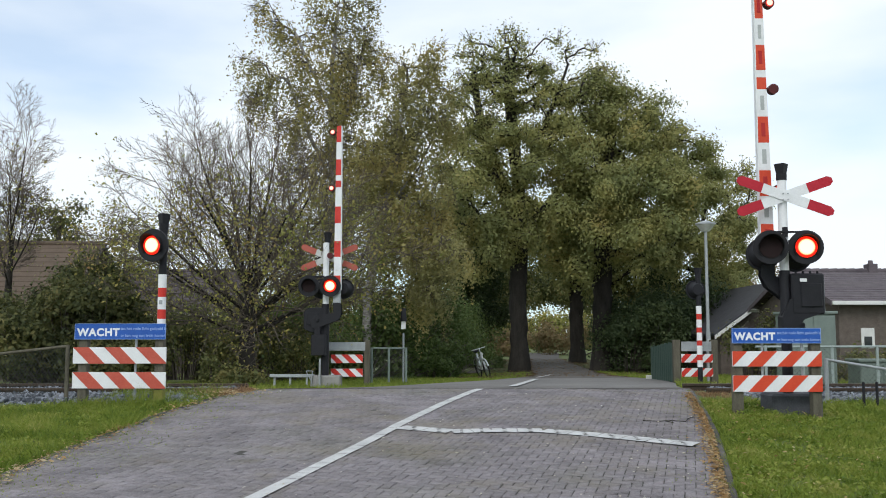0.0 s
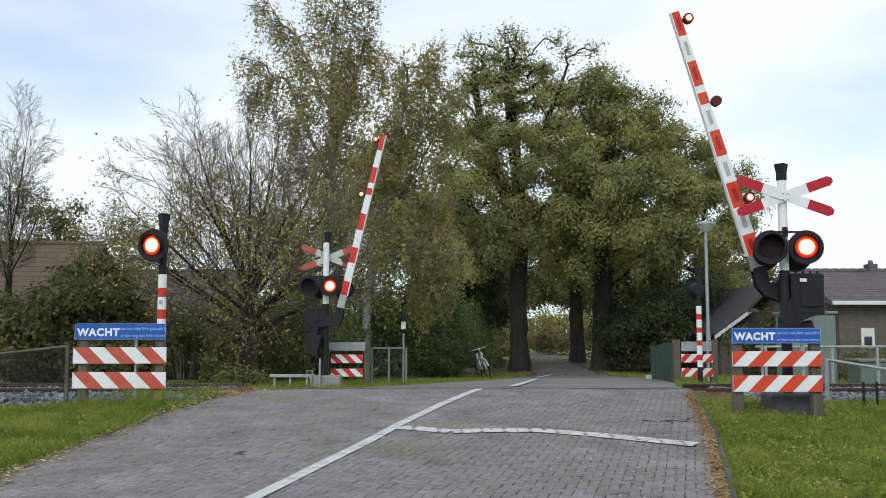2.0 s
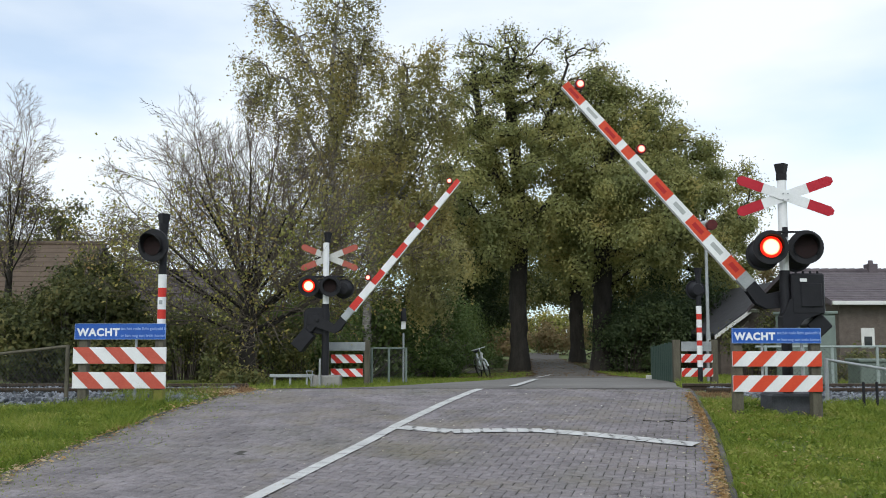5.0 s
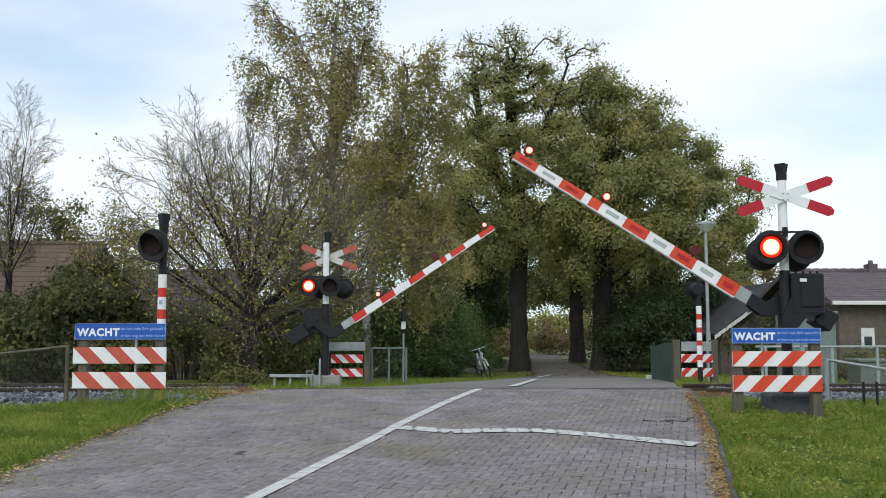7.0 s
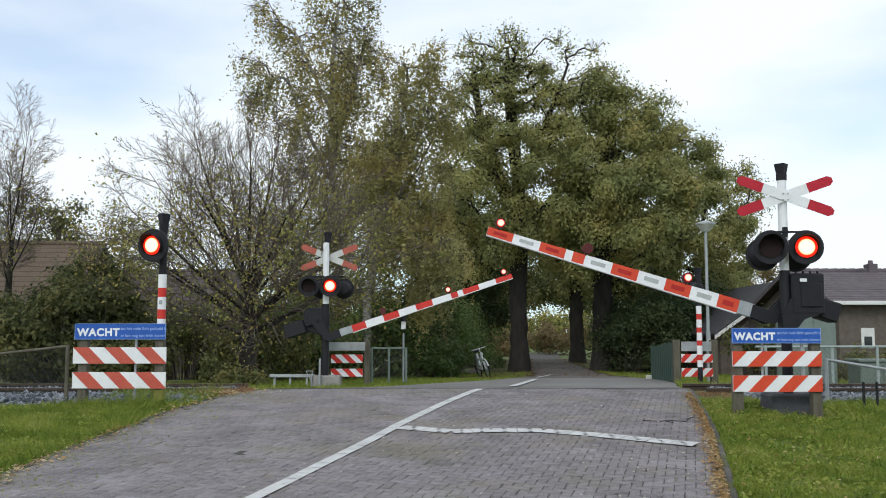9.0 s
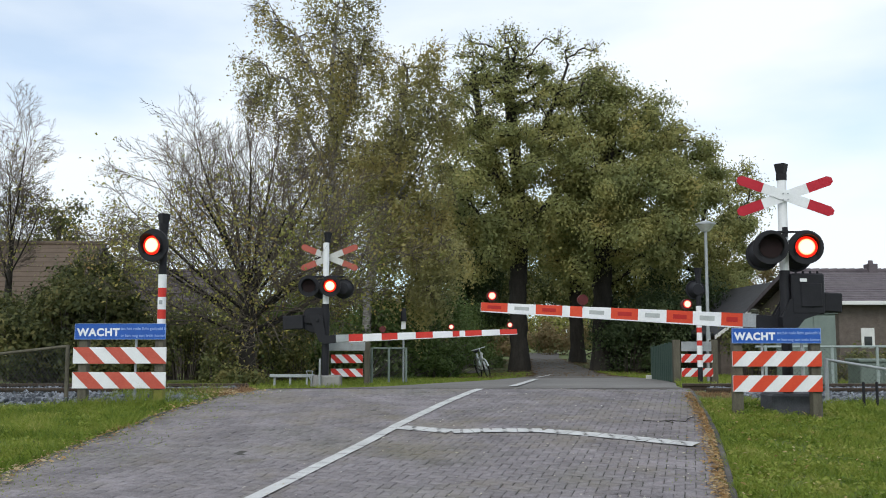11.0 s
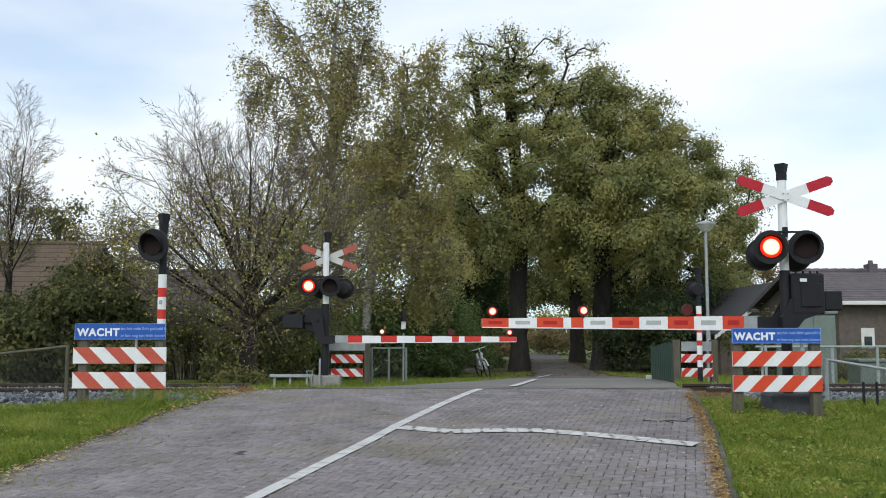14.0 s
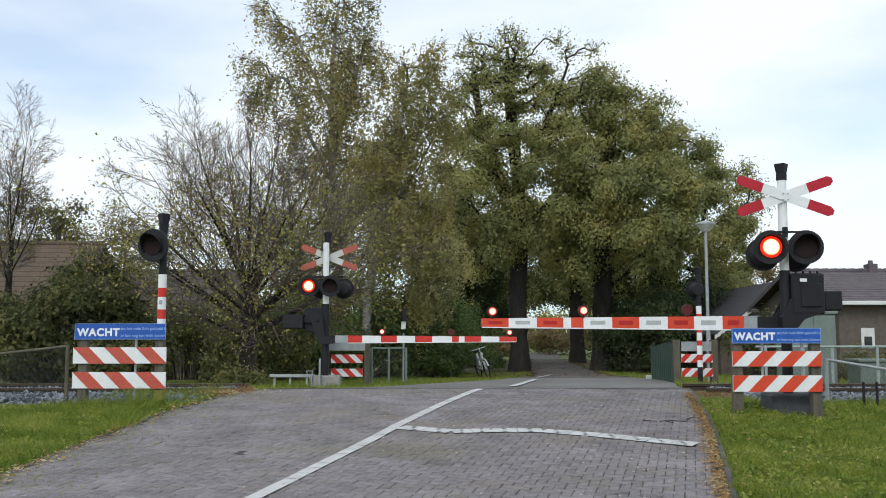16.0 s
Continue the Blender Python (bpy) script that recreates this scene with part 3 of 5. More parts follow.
tree("oak_tree", "lower oak with drooping limbs beside the lane",
     [[(0.9, 52, G), (0.9, 52, 3.5), (1.11, 52.00, 7.66)]],
     [B((1.11, 52.00, 9.84), 2.4, 2.6, 3.0, 77), B((1.41, 52.00, 6.42), 2.6, 2.6, 2.2, 71)],
     150, 0.38, 0.18, OAK_LEAF, BARK, 0.016, 0.33, twigs=3, thin=0.5, group="oaks along the lane")
# added dark foliage behind the first oak, in place of its crown's inner shade
tree("crown_shade_tree", "dark leaf mass added as shade inside the first oak",
     [[(1.9, 49, G), (1.9, 49, 3.0), (2.0, 49, 6.5)]],
     [B((1.9, 49, 7.0), 1.3, 1.2, 1.2, 60), B((1.6, 49, 5.2), 1.7, 1.4, 1.4, 90), B((1.9, 49, 3.2), 2.0, 1.5, 1.6, 100)],
     90, 0.26, 0.13, SHADE_LEAF, BARK, 0.014, 0.2)
# birches
tree("birch_tree", "tall slender birch with hanging twigs and sparse leaves",
     [[(-3.65, 34.00, 0.19), (-3.64, 34.00, 3.12), (-3.97, 34.00, 7.58), (-4.03, 34.00, 11.30), (-3.79, 34.00, 13.62)],
      [(-3.92, 34.00, 6.96), (-4.96, 34.00, 9.22), (-5.70, 34.00, 11.09)], [(-3.94, 34.00, 8.40), (-3.24, 34.00, 10.47), (-2.75, 34.00, 12.56)], [(-3.99, 34.00, 9.64), (-4.89, 34.00, 11.51), (-5.52, 34.00, 12.88)]],
     [B((-3.9, 34.00, 13.9), 1.2, 1.3, 1.3, 60), B((-2.9, 34.00, 14.2), 0.7, 0.9, 0.6, 24), B((-6.6, 34.00, 13.4), 0.45, 0.7, 0.4, 12), B((-6.9, 34.00, 11.6), 0.35, 0.7, 0.6, 12), B((-2.1, 34.00, 11.4), 0.5, 0.8, 0.7, 18), B((-3.98, 34.00, 12.5), 1.3, 1.4, 1.2, 66), B((-2.65, 34.00, 12.77), 0.6, 1.0, 1.2, 40), B((-5.63, 34.00, 12.88), 0.8, 1.0, 0.7, 36), B((-4.58, 34.00, 11.09), 1.7, 1.8, 1.0, 100), B((-6.30, 34.00, 10.47), 0.8, 1.2, 0.9, 48), B((-3.34, 34.00, 10.26), 1.2, 1.5, 1.3, 70), B((-4.55, 34.00, 9.02), 1.9, 1.8, 1.2, 100), B((-3.12, 34.00, 7.78), 1.8, 1.8, 1.6, 110), B((-4.52, 34.00, 6.76), 1.9, 1.8, 1.5, 90)],
     62, 0.25, 0.10, BIRCH_LEAF, BARK_BIRCH, 0.0075, 0.15, hang=0.36, twigs=4, thin=0.52, group="birches")
tree("birch_tree", "leaning birch with white lower trunk and yellow-green leaves",
     [[(-2.46, 32.00, 0.19), (-2.52, 32.00, 3.03), (-1.79, 32.00, 6.64), (-1.19, 32.00, 10.73)], [(-1.97, 32.00, 5.88), (-0.83, 31.50, 7.13), (-0.17, 31.50, 8.66)]],
     [B((-0.94, 32.00, 10.53), 1.2, 1.3, 0.9, 84), B((-0.17, 32.00, 9.36), 0.8, 1.2, 1.0, 54), B((-1.61, 32.00, 8.77), 1.3, 1.6, 1.2, 100), B((-1.22, 32.00, 7.22), 1.9, 1.8, 1.4, 140), B((-0.74, 32.00, 5.49), 1.7, 1.8, 1.5, 140), B((-2.35, 32.80, 5.3), 2.0, 1.5, 1.7, 140), B((-0.35, 31.00, 3.90), 1.1, 1.3, 1.5, 80), B((-1.5, 33.80, 3.3), 1.9, 1.3, 1.2, 110)],
     74, 0.25, 0.11, BIRCH_LEAF, BARK_BIRCH, 0.0075, 0.15, hang=0.36, twigs=3, thin=0.48, group="birches")
# bare vase-shaped trees
def fan(name, label, foot, fork, stems, height_to, wide_to, bark, tip, trunk_r, leaf, leaf_n, size, lean_to=58):
    """A many-stemmed tree whose straight boughs fan out and split into fine upright twigs."""
    ob = thing(name, label, "tree", pose(*foot))
    a, b, ra, rb, ends = [np.array(foot)], [np.array(fork)], [trunk_r * 1.25], [trunk_r], []

    def shoot(p, d, length, r, level):
        n = 4 if level < 2 else 2
        q, pts = p, [p]
        for i in range(n):
            d = d + rng.normal(size=3) * (0.07, 0.11, 0.09, 0.08)[level] + np.array((0, 0, 0.03 if level == 0 else 0.015))
            d = d / np.linalg.norm(d)
            e = q + d * length / n
            a.append(q), b.append(e), ra.append(max(r * (1 - 0.8 * i / n), tip * 0.5)), rb.append(max(r * (1 - 0.8 * (i + 1) / n), tip * 0.45))
            q = e
            pts.append(q)
        if level == 3:
            ends.append(q)
            return
        for k in range((12, 8, 6)[level]):
            f = 0.14 + 0.84 * (k + rng.random() * 0.6) / (12, 8, 6)[level]
            i = min(int(f * n), n - 1)
            at = pts[i] + (pts[i + 1] - pts[i]) * (f * n - i)
            side = rng.normal(size=3)
            side -= d * np.dot(side, d)
            side /= np.linalg.norm(side)
            nd = d * 0.76 + side * 0.62 + np.array((0, 0, 0.06))
            shoot(at, nd / np.linalg.norm(nd), length * (0.55, 0.42, 0.5)[level] * (1.15 - 0.6 * f) * rng.uniform(0.8, 1.2), max(r * 0.42 * (1 - 0.5 * f), tip), level + 1)

    fork = np.array(fork)
    rise = 0.30 * height_to
    a.append(fork), b.append(fork + np.array((0.05, 0, rise))), ra.append(trunk_r * 0.95), rb.append(trunk_r * 0.5)
    for i in range(stems):
        az = i * 2.4 + rng.random() * 0.5
        lean = radians(3 + lean_to * math.sqrt((i + 0.5) / stems))
        d = np.array((math.sin(lean) * math.cos(az), math.sin(lean) * math.sin(az), math.cos(lean)))
        reach = 1 / math.sqrt((d[0] ** 2 + d[1] ** 2) / wide_to ** 2 + d[2] ** 2 / height_to ** 2)
        shoot(fork + np.array((0, 0, rise * (1 - i / stems) ** 1.3)) + rng.normal(size=3) * 0.03, d, (reach - rise * 0.5 * d[2]) * rng.uniform(0.88, 1.02), trunk_r * 0.27, 0)
    o = np.array(foot)
    a, b, ra, rb = np.array(a), np.array(b), np.array(ra), np.array(rb)
    thick = ra > trunk_r * 0.14
    skin("trunk", a[thick] - o, b[thick] - o, ra[thick], rb[thick], 7, BARK, ob)
    skin("branch", a[~thick] - o, b[~thick] - o, ra[~thick], rb[~thick], 3, bark, ob)["kind"] = "stuff"
    ends = np.array(ends)
    low = ends[np.argsort(ends[:, 2] + rng.normal(size=len(ends)) * 0.9)][: int(len(ends) * 0.62)]
    c = low[rng.integers(0, len(low), leaf_n)] + rng.normal(size=(leaf_n, 3)) * 0.16
    leaves("crown", c - o, size, leaf, ob)
    return ob


rng = np.random.default_rng(11)
fan("hornbeam_tree", "wide bare many-stemmed tree with few yellow leaves", (-5.04, 25.00, 0.22), (-5.07, 25.00, 1.53), 25, 5.1, 4.9, BARK_TWIG, 0.006, 0.2, THIN_LEAF, 14500, 0.08, 66)
fan("bare_tree", "nearly bare tree with thin upright twigs behind the shrubs", (-12.12, 27.00, 0.12), (-12.23, 27.00, 2.80), 8, 5.0, 1.9, BARK_TWIG, 0.0062, 0.11, THIN_LEAF, 900, 0.1, 34)
tree("young_tree", "thin autumn tree with pale leaves behind the far signal",
     [[(-4.35, 33.50, 0.05), (-4.38, 33.50, 2.25), (-4.30, 33.50, 3.90)]],
     [B((-4.3, 33.50, 3.1), 1.8, 1.2, 1.4, 90), B((-4.3, 33.50, 4.9), 1.4, 1.2, 1.3, 60), B((-5.5, 33.50, 2.7), 1.4, 1.2, 1.0, 60)],
     40, 0.3, 0.12, THIN_LEAF, BARK_GREY, 0.01, 0.12, thin=0.4)
tree("young_tree", "small leafy tree rising behind the roof",
     [[(-16.79, 42.00, 0.55), (-16.94, 42.00, 4.49), (-16.89, 42.00, 6.48)]],
     [B((-17.02, 42.00, 6.61), 1.2, 1.3, 1.1, 48), B((-17.60, 42.00, 5.61), 1.4, 1.3, 0.9, 42)],
     40, 0.25, 0.14, SHRUB_LEAF, BARK_GREY, 0.012, 0.12)
tree("young_tree", "slender garden tree with thinning leaves beside the house",
     [[(-13.14, 40.00, 0.60), (-13.24, 40.00, 3.88), (-13.34, 40.00, 5.77)]],
     [B((-13.45, 40.00, 5.53), 1.1, 1.2, 1.5, 60), B((-12.83, 40.00, 4.35), 1.3, 1.2, 1.0, 48)],
     15, 0.28, 0.12, THIN_LEAF, BARK_GREY, 0.011, 0.12, twigs=3)

# shrubs and hedges
shrub("shrub", "dense dark green garden shrubs beside the track",
      [B((-8.42, 23.00, 1.93), 1.2, 1.0, 1.0, 140), B((-9.75, 23.00, 1.40), 1.4, 1.0, 0.8, 110), B((-8.60, 24.00, 2.80), 0.8, 0.9, 0.7, 60), B((-9.83, 22.00, 1.27), 1.2, 0.8, 0.8, 80), B((-10.48, 24.00, 1.95), 1.2, 0.9, 0.7, 80), B((-9.69, 25.00, 2.70), 0.8, 0.8, 0.6, 50), B((-7.51, 22.00, 1.02), 1.2, 0.8, 0.7, 90)],
      55, 0.2, 0.11, DARK_SHRUB_LEAF)
shrub("shrub", "loose olive garden shrubs behind the bare tree",
      [B((-8.24, 31.00, 1.53), 1.8, 1.2, 1.2, 120), B((-9.53, 31.00, 2.07), 1.5, 1.1, 1.3, 100), B((-7.38, 32.00, 1.16), 1.6, 1.0, 1.0, 110), B((-5.51, 32.00, 1.53), 1.9, 1.1, 1.4, 130), B((-7.25, 34.00, 1.73), 2.0, 1.1, 1.1, 90)],
      45, 0.24, 0.12, SHRUB_LEAF)
shrub("shrub", "dim green bushes at the back of the garden",
      [B((-8.6, 39.00, 1.7), 2.2, 0.9, 1.6, 130), B((-6.0, 39.00, 1.9), 2.0, 0.9, 1.7, 130), B((-3.6, 39.00, 2.1), 2.0, 0.9, 1.9, 120)],
      50, 0.26, 0.14, SHRUB_LEAF)
shrub("shrub", "small dark bush near the far signal", [B((-5.13, 22.00, 0.83), 0.45, 0.4, 0.38, 40), B((-4.46, 21.00, 0.62), 0.5, 0.4, 0.25, 30)], 40, 0.12, 0.08, SHRUB_LEAF)
shrub("shrub", "bright green shrub behind the far signal", [B((-4.17, 27.00, 1.53), 0.8, 0.6, 0.8, 60), B((-4.24, 26.50, 0.91), 0.7, 0.5, 0.5, 40)], 50, 0.18, 0.1, SHRUB_LEAF)
shrub("shrub", "dim leafy undergrowth behind the oak row",
      [B((1.27, 60.00, 3.64), 3.4, 1.5, 2.4, 110), B((3.74, 66.00, 6.18), 3.0, 1.5, 1.8, 60), B((10.65, 80.00, 6.69), 4.0, 1.5, 1.8, 54), B((11.91, 64.00, 5.28), 3.6, 1.5, 3.0, 120), B((13.95, 60.00, 2.93), 3.0, 1.5, 2.2, 90), B((7.17, 78.00, 7.02), 4.0, 1.5, 1.6, 60), B((8.08, 78.00, 5.18), 3.2, 1.5, 0.9, 72), B((11.34, 80.00, 5.04), 2.6, 1.5, 1.0, 66), B((4.36, 70.00, 4.81), 2.6, 1.5, 1.1, 60)],
      70, 0.5, 0.26, SHRUB_LEAF, stemmed=False)
shrub("shrub", "dark evergreen shrubs below the birches",
      [B((-4.06, 31.00, 1.17), 1.7, 1.0, 1.3, 130), B((-1.82, 33.00, 1.53), 1.8, 1.0, 1.5, 140), B((-0.20, 37.00, 1.75), 1.5, 1.0, 1.9, 140), B((1.29, 46.00, 1.53), 1.3, 0.8, 1.9, 90)],
      60, 0.25, 0.13, HEDGE_LEAF)
shrub("hedge", "low clipped dark hedge beside the lane",
      [B((-0.59, 35.00, 0.47), 0.85, 0.5, 0.42, 90), B((0.23, 36.00, 0.48), 0.6, 0.5, 0.45, 70), B((2.41, 48.00, 0.41), 1.3, 0.6, 0.5, 60)],
      60, 0.12, 0.08, HEDGE_LEAF, "hedge")
# shade under the overhanging oak is put into these dark leaves
shrub("shrub", "dark dense shrubbery beside the oak trunk",
      [B((8.78, 46.00, 1.53), 1.5, 1.2, 1.8, 140), B((9.69, 44.00, 1.79), 1.6, 1.2, 1.8, 140), B((12.02, 47.00, 2.35), 1.5, 1.2, 1.9, 110), B((10.97, 46.00, 3.14), 2.4, 1.2, 1.8, 100)],
      60, 0.28, 0.15, SHADE_LEAF)
shrub("shrub", "dim brownish shrubs before the house wall",
      [B((12.03, 38.00, 1.20), 1.2, 0.6, 0.9, 90), B((13.37, 38.00, 1.42), 1.0, 0.6, 1.1, 90), B((14.38, 38.00, 1.53), 1.0, 0.6, 1.2, 80)],
      45, 0.2, 0.12, SHRUB_LEAF)
shrub("hedge", "low rough hedge behind the wire fence",
      [B((9.6 + 1.5 * k, 26 + 0.2 * k, 0.68), 0.9, 0.5, 0.5 + 0.1 * (k % 2), 54) for k in range(6)], 55, 0.18, 0.1, SHRUB_LEAF, "hedge")
shrub("shrub", "yellow-brown autumn shrub near the street lamp",
      [B((15.17, 53.00, 4.64), 1.6, 1.1, 1.5, 110), B((16.07, 53.00, 3.55), 1.4, 1.0, 1.4, 80), B((14.80, 53.00, 2.46), 1.4, 1.0, 1.2, 80)],
      50, 0.28, 0.16, THIN_LEAF)
shrub("shrub", "rust-coloured garden shrubs at the far end of the lane",
      [B((9.01, 90.00, 1.63), 2.2, 1.5, 1.1, 36), B((12.18, 92.00, 1.64), 2.0, 1.5, 1.3, 36), B((15.87, 90.00, 1.95), 2.5, 1.5, 1.5, 48), B((4.78, 85.00, 1.53), 2.6, 1.5, 1.3, 48)],
      50, 0.4, 0.26, RUST_LEAF, stemmed=False)
shrub("hedge", "low green garden hedge at the end of the lane",
      [B((10.07, 95.00, 1.09), 5.5, 1.2, 0.6, 60), B((15.35, 95.00, 1.20), 4.0, 1.2, 0.7, 48), B((4.00, 90.00, 1.22), 4.0, 1.2, 0.7, 48)], 70, 0.3, 0.2, SHRUB_LEAF, "hedge")
shrub("shrub", "mixed garden trees beyond the end of the lane",
      [B((10.84, 105.00, 2.76), 5.0, 1.5, 1.6, 48), B((15.15, 105.00, 3.12), 5.0, 1.5, 2.0, 48), B((7.14, 105.00, 3.12), 4.0, 1.5, 2.0, 42)], 45, 0.55, 0.34, THIN_LEAF, stemmed=False)
shrub("shrub", "distant rust-coloured trees behind the roofs",
      [B((40.0, 120.00, 5.6), 4.0, 2, 5.0, 100), B((44.80, 120.00, 4.9), 5.0, 2, 4.4, 90)], 50, 0.5, 0.4, RUST_LEAF, stemmed=False)
shrub("far_woods", "distant line of trees closing the view", [B((x, 150 + 12 * math.sin(x), 2.6), 7, 4, 3.0, 42) for x in range(-110, 120, 9)], 45, 0.9, 0.6, SHRUB_LEAF, "woods", stemmed=False)

# ---- crossing equipment ----
# times at which the red lamps change sides: first the starts of the left phase, then of the right phase
TO_LEFT = (0.17, 0.85, 1.45, 2.10, 2.75, 3.37, 4.05, 4.70, 5.35, 6.02, 6.67, 7.36, 7.97, 8.67, 9.30, 9.95, 10.60, 11.24, 11.97, 12.57, 13.20, 13.87, 14.55, 15.20, 15.87)
TO_RIGHT = (0.56, 1.25, 1.76, 2.45, 3.15, 3.76, 4.40, 5.05, 5.70, 6.36, 7.06, 7.74, 8.36, 8.97, 9.64, 10.28, 10.93, 11.65, 12.27, 12.97, 13.57, 14.22, 14.87, 15.57)
LAMPS = []


def lamp_head(parent, x, y, z, turn=0.0, phase=None, r=0.21, lens=0.122):
    """A round black target board with hood, housing and lens, facing -y at turn 0. phase 1: lit with the left lamp, -1: with the right."""
    bm = tube((0, 0.0, 0), (0, 0.035, 0), r, r, 36)
    tube((0, 0.035, 0), (0, 0.20, 0), r * 0.86, r * 0.55, 28, bm)
    head = part("lamp_head", bm, BLACK, parent, "round black lamp target board", smooth=True)
    head.matrix_basis = pose(x, y, z, 0, 0, turn)
    # hood: an open upper shell round the lens
    own = bmesh.new()
    ring = []
    for i in range(25):
        a = radians(-40 + 260 * i / 24)
        deep = 0.17 * (0.35 + 0.65 * max(0.0, math.sin(a)))
        ring.append([own.verts.new((math.cos(a) * q, yy, math.sin(a) * q)) for q, yy in ((0.148, 0.0), (0.155, -deep), (0.147, -deep), (0.14, 0.0))])
    for p, q in zip(ring, ring[1:]):
        for k in range(4):
            own.faces.new((p[k], p[(k + 1) % 4], q[(k + 1) % 4], q[k]))
    part("hood", own, BLACK_MATT, head, smooth=True)
    bm = tube((0, -0.012, 0), (0, 0.01, 0), lens * 1.12, lens * 1.12, 28)
    part("lens", bm, LENS_DARK, head, "dark red glass lens")
    if phase is not None:
        bm = tube((0, -0.018, 0), (0, 0.0, 0), lens * 0.75, lens * 1.08, 32)
        glow = part("lamp_light", bm, GLOW, head, "lit red signal light")
        LAMPS.append((glow, phase, -0.016, 0.075, Matrix.Identity(4)))
    return head


def diagonal_board(parent, name, x0, x1, z0, z1, y, lean, start, stripe, label, back=0.022, paint=None):
    """A white board with slanting red stripes laid on it. lean: +1 for strokes like /, -1 like \\."""
    h = z1 - z0
    board = part(name, box(x0, x1, y, y + back, z0, z1, 0.003), WHITE, parent, label)
    k = start
    while k < x1 + h:
        pts = [(k, z0), (k + stripe, z0), (k + stripe + lean * h, z1), (k + lean * h, z1)]
        for edge, keep in ((x0, 1), (x1, -1)):
            out = []
            for (ax, az), (bx, bz) in zip(pts, pts[1:] + pts[:1]):
                ia, ib = (ax - edge) * keep >= 0, (bx - edge) * keep >= 0
                if ia:
                    out.append((ax, az))
                if ia != ib:
                    f = (edge - ax) / (bx - ax)
                    out.append((edge, az + (bz - az) * f))
            pts = out
            if len(pts) < 3:
                break
        if len(pts) >= 3:
            part("stripe", plate(pts, y - 0.003, y + 0.001), paint or RED_ORANGE, board)
        k += stripe * 2
    return board


def wait_sign(parent, x0, x1, z0, z1, y):
    sign = part("sign_panel", box(x0, x1, y, y + 0.025, z0, z1, 0.004), BLUE, parent, "blue warning sign with white lettering")
    w, h = x1 - x0, z1 - z0
    rim = bmesh.new()
    for a in ((x0, x1, z1 - 0.006, z1), (x0, x1, z0, z0 + 0.006), (x0, x0 + 0.006, z0 + 0.006, z1 - 0.006), (x1 - 0.006, x1, z0 + 0.006, z1 - 0.006)):
        box(a[0], a[1], y - 0.004, y - 0.001, a[2], a[3], 0, rim)
    part("sign_rim", rim, LETTER_FADED, sign)
    words("WACHT", h * 0.66, LETTER, sign, x0 + w * 0.03, y - 0.002, z0 + h * 0.23, bold=0.006)
    words("tot het rode licht gedoofd is", h * 0.245, LETTER_FADED, sign, x0 + w * 0.505, y - 0.002, z0 + h * 0.60, bold=0.0012)
    words("er kan nog een trein komen", h * 0.245, LETTER_FADED, sign, x0 + w * 0.505, y - 0.002, z0 + h * 0.17, bold=0.0012)
    return sign


def cap(parent, z0, z1, x=0.0, y=0.0):
    bm = tube((x, y, z0), (x, y, z0 + (z1 - z0) * 0.4), 0.062, 0.066, 16)
    tube((x, y, z0 + (z1 - z0) * 0.4), (x, y, z1), 0.066, 0.092, 4, bm)
    return part("bell", bm, BLACK, parent, "black warning bell on the mast top")


def cross(parent, x, y, z, half, rise, width, red, white, label):
    for s, name in ((1, "cross_arm"), (-1, "cross_arm")):
        d = Vector((half, 0, rise * s)).normalized()
        n = Vector((-d.z, 0, d.x)) * width / 2
        length = math.hypot(half, rise)
        yy = y + (0.004 if s > 0 else -0.010)

        def quad(a, b, y0, y1):
            pts = [(x + d.x * t + n.x * w, z + d.z * t + n.z * w) for t, w in ((a, -1), (b, -1), (b, 1), (a, 1))]
            return plate(pts, y0, y1)
        arm = part(name, quad(-length, length, yy, yy + 0.010), white, parent, label)
        for way in (-1, 1):
            a, b = length * 0.52 * way, (length + 0.05) * way
            pts = [(x + d.x * t + n.x * w, z + d.z * t + n.z * w) for t, w in ((a, -1), (length * way, -1), (b, -0.45), (b, 0.45), (length * way, 1), (a, 1))]
            part("red_end", plate(pts, yy - 0.003, yy + 0.013), red, arm)


def boom_lamp(boom, a, b, y, steady, phase):
    bm = tube((a, y - 0.03, b), (a, y + 0.05, b), 0.066, 0.066, 18)
    box(a - 0.015, a + 0.015, y - 0.01, y + 0.03, b - 0.10, b - 0.055, 0.003, bm)
    head = part("boom_lamp", bm, LAMP_RED, boom, "small red lamp on the boom")
    bm = tube((0, -0.008, 0), (0, 0.008, 0), 0.044, 0.05, 18)
    glow = part("lamp_light", bm, GLOW_SMALL, boom, "lit red boom lamp")
    rest = pose(a, 0, b)
    LAMPS.append((glow, 0 if steady else phase, y - 0.036, y + 0.01, rest))


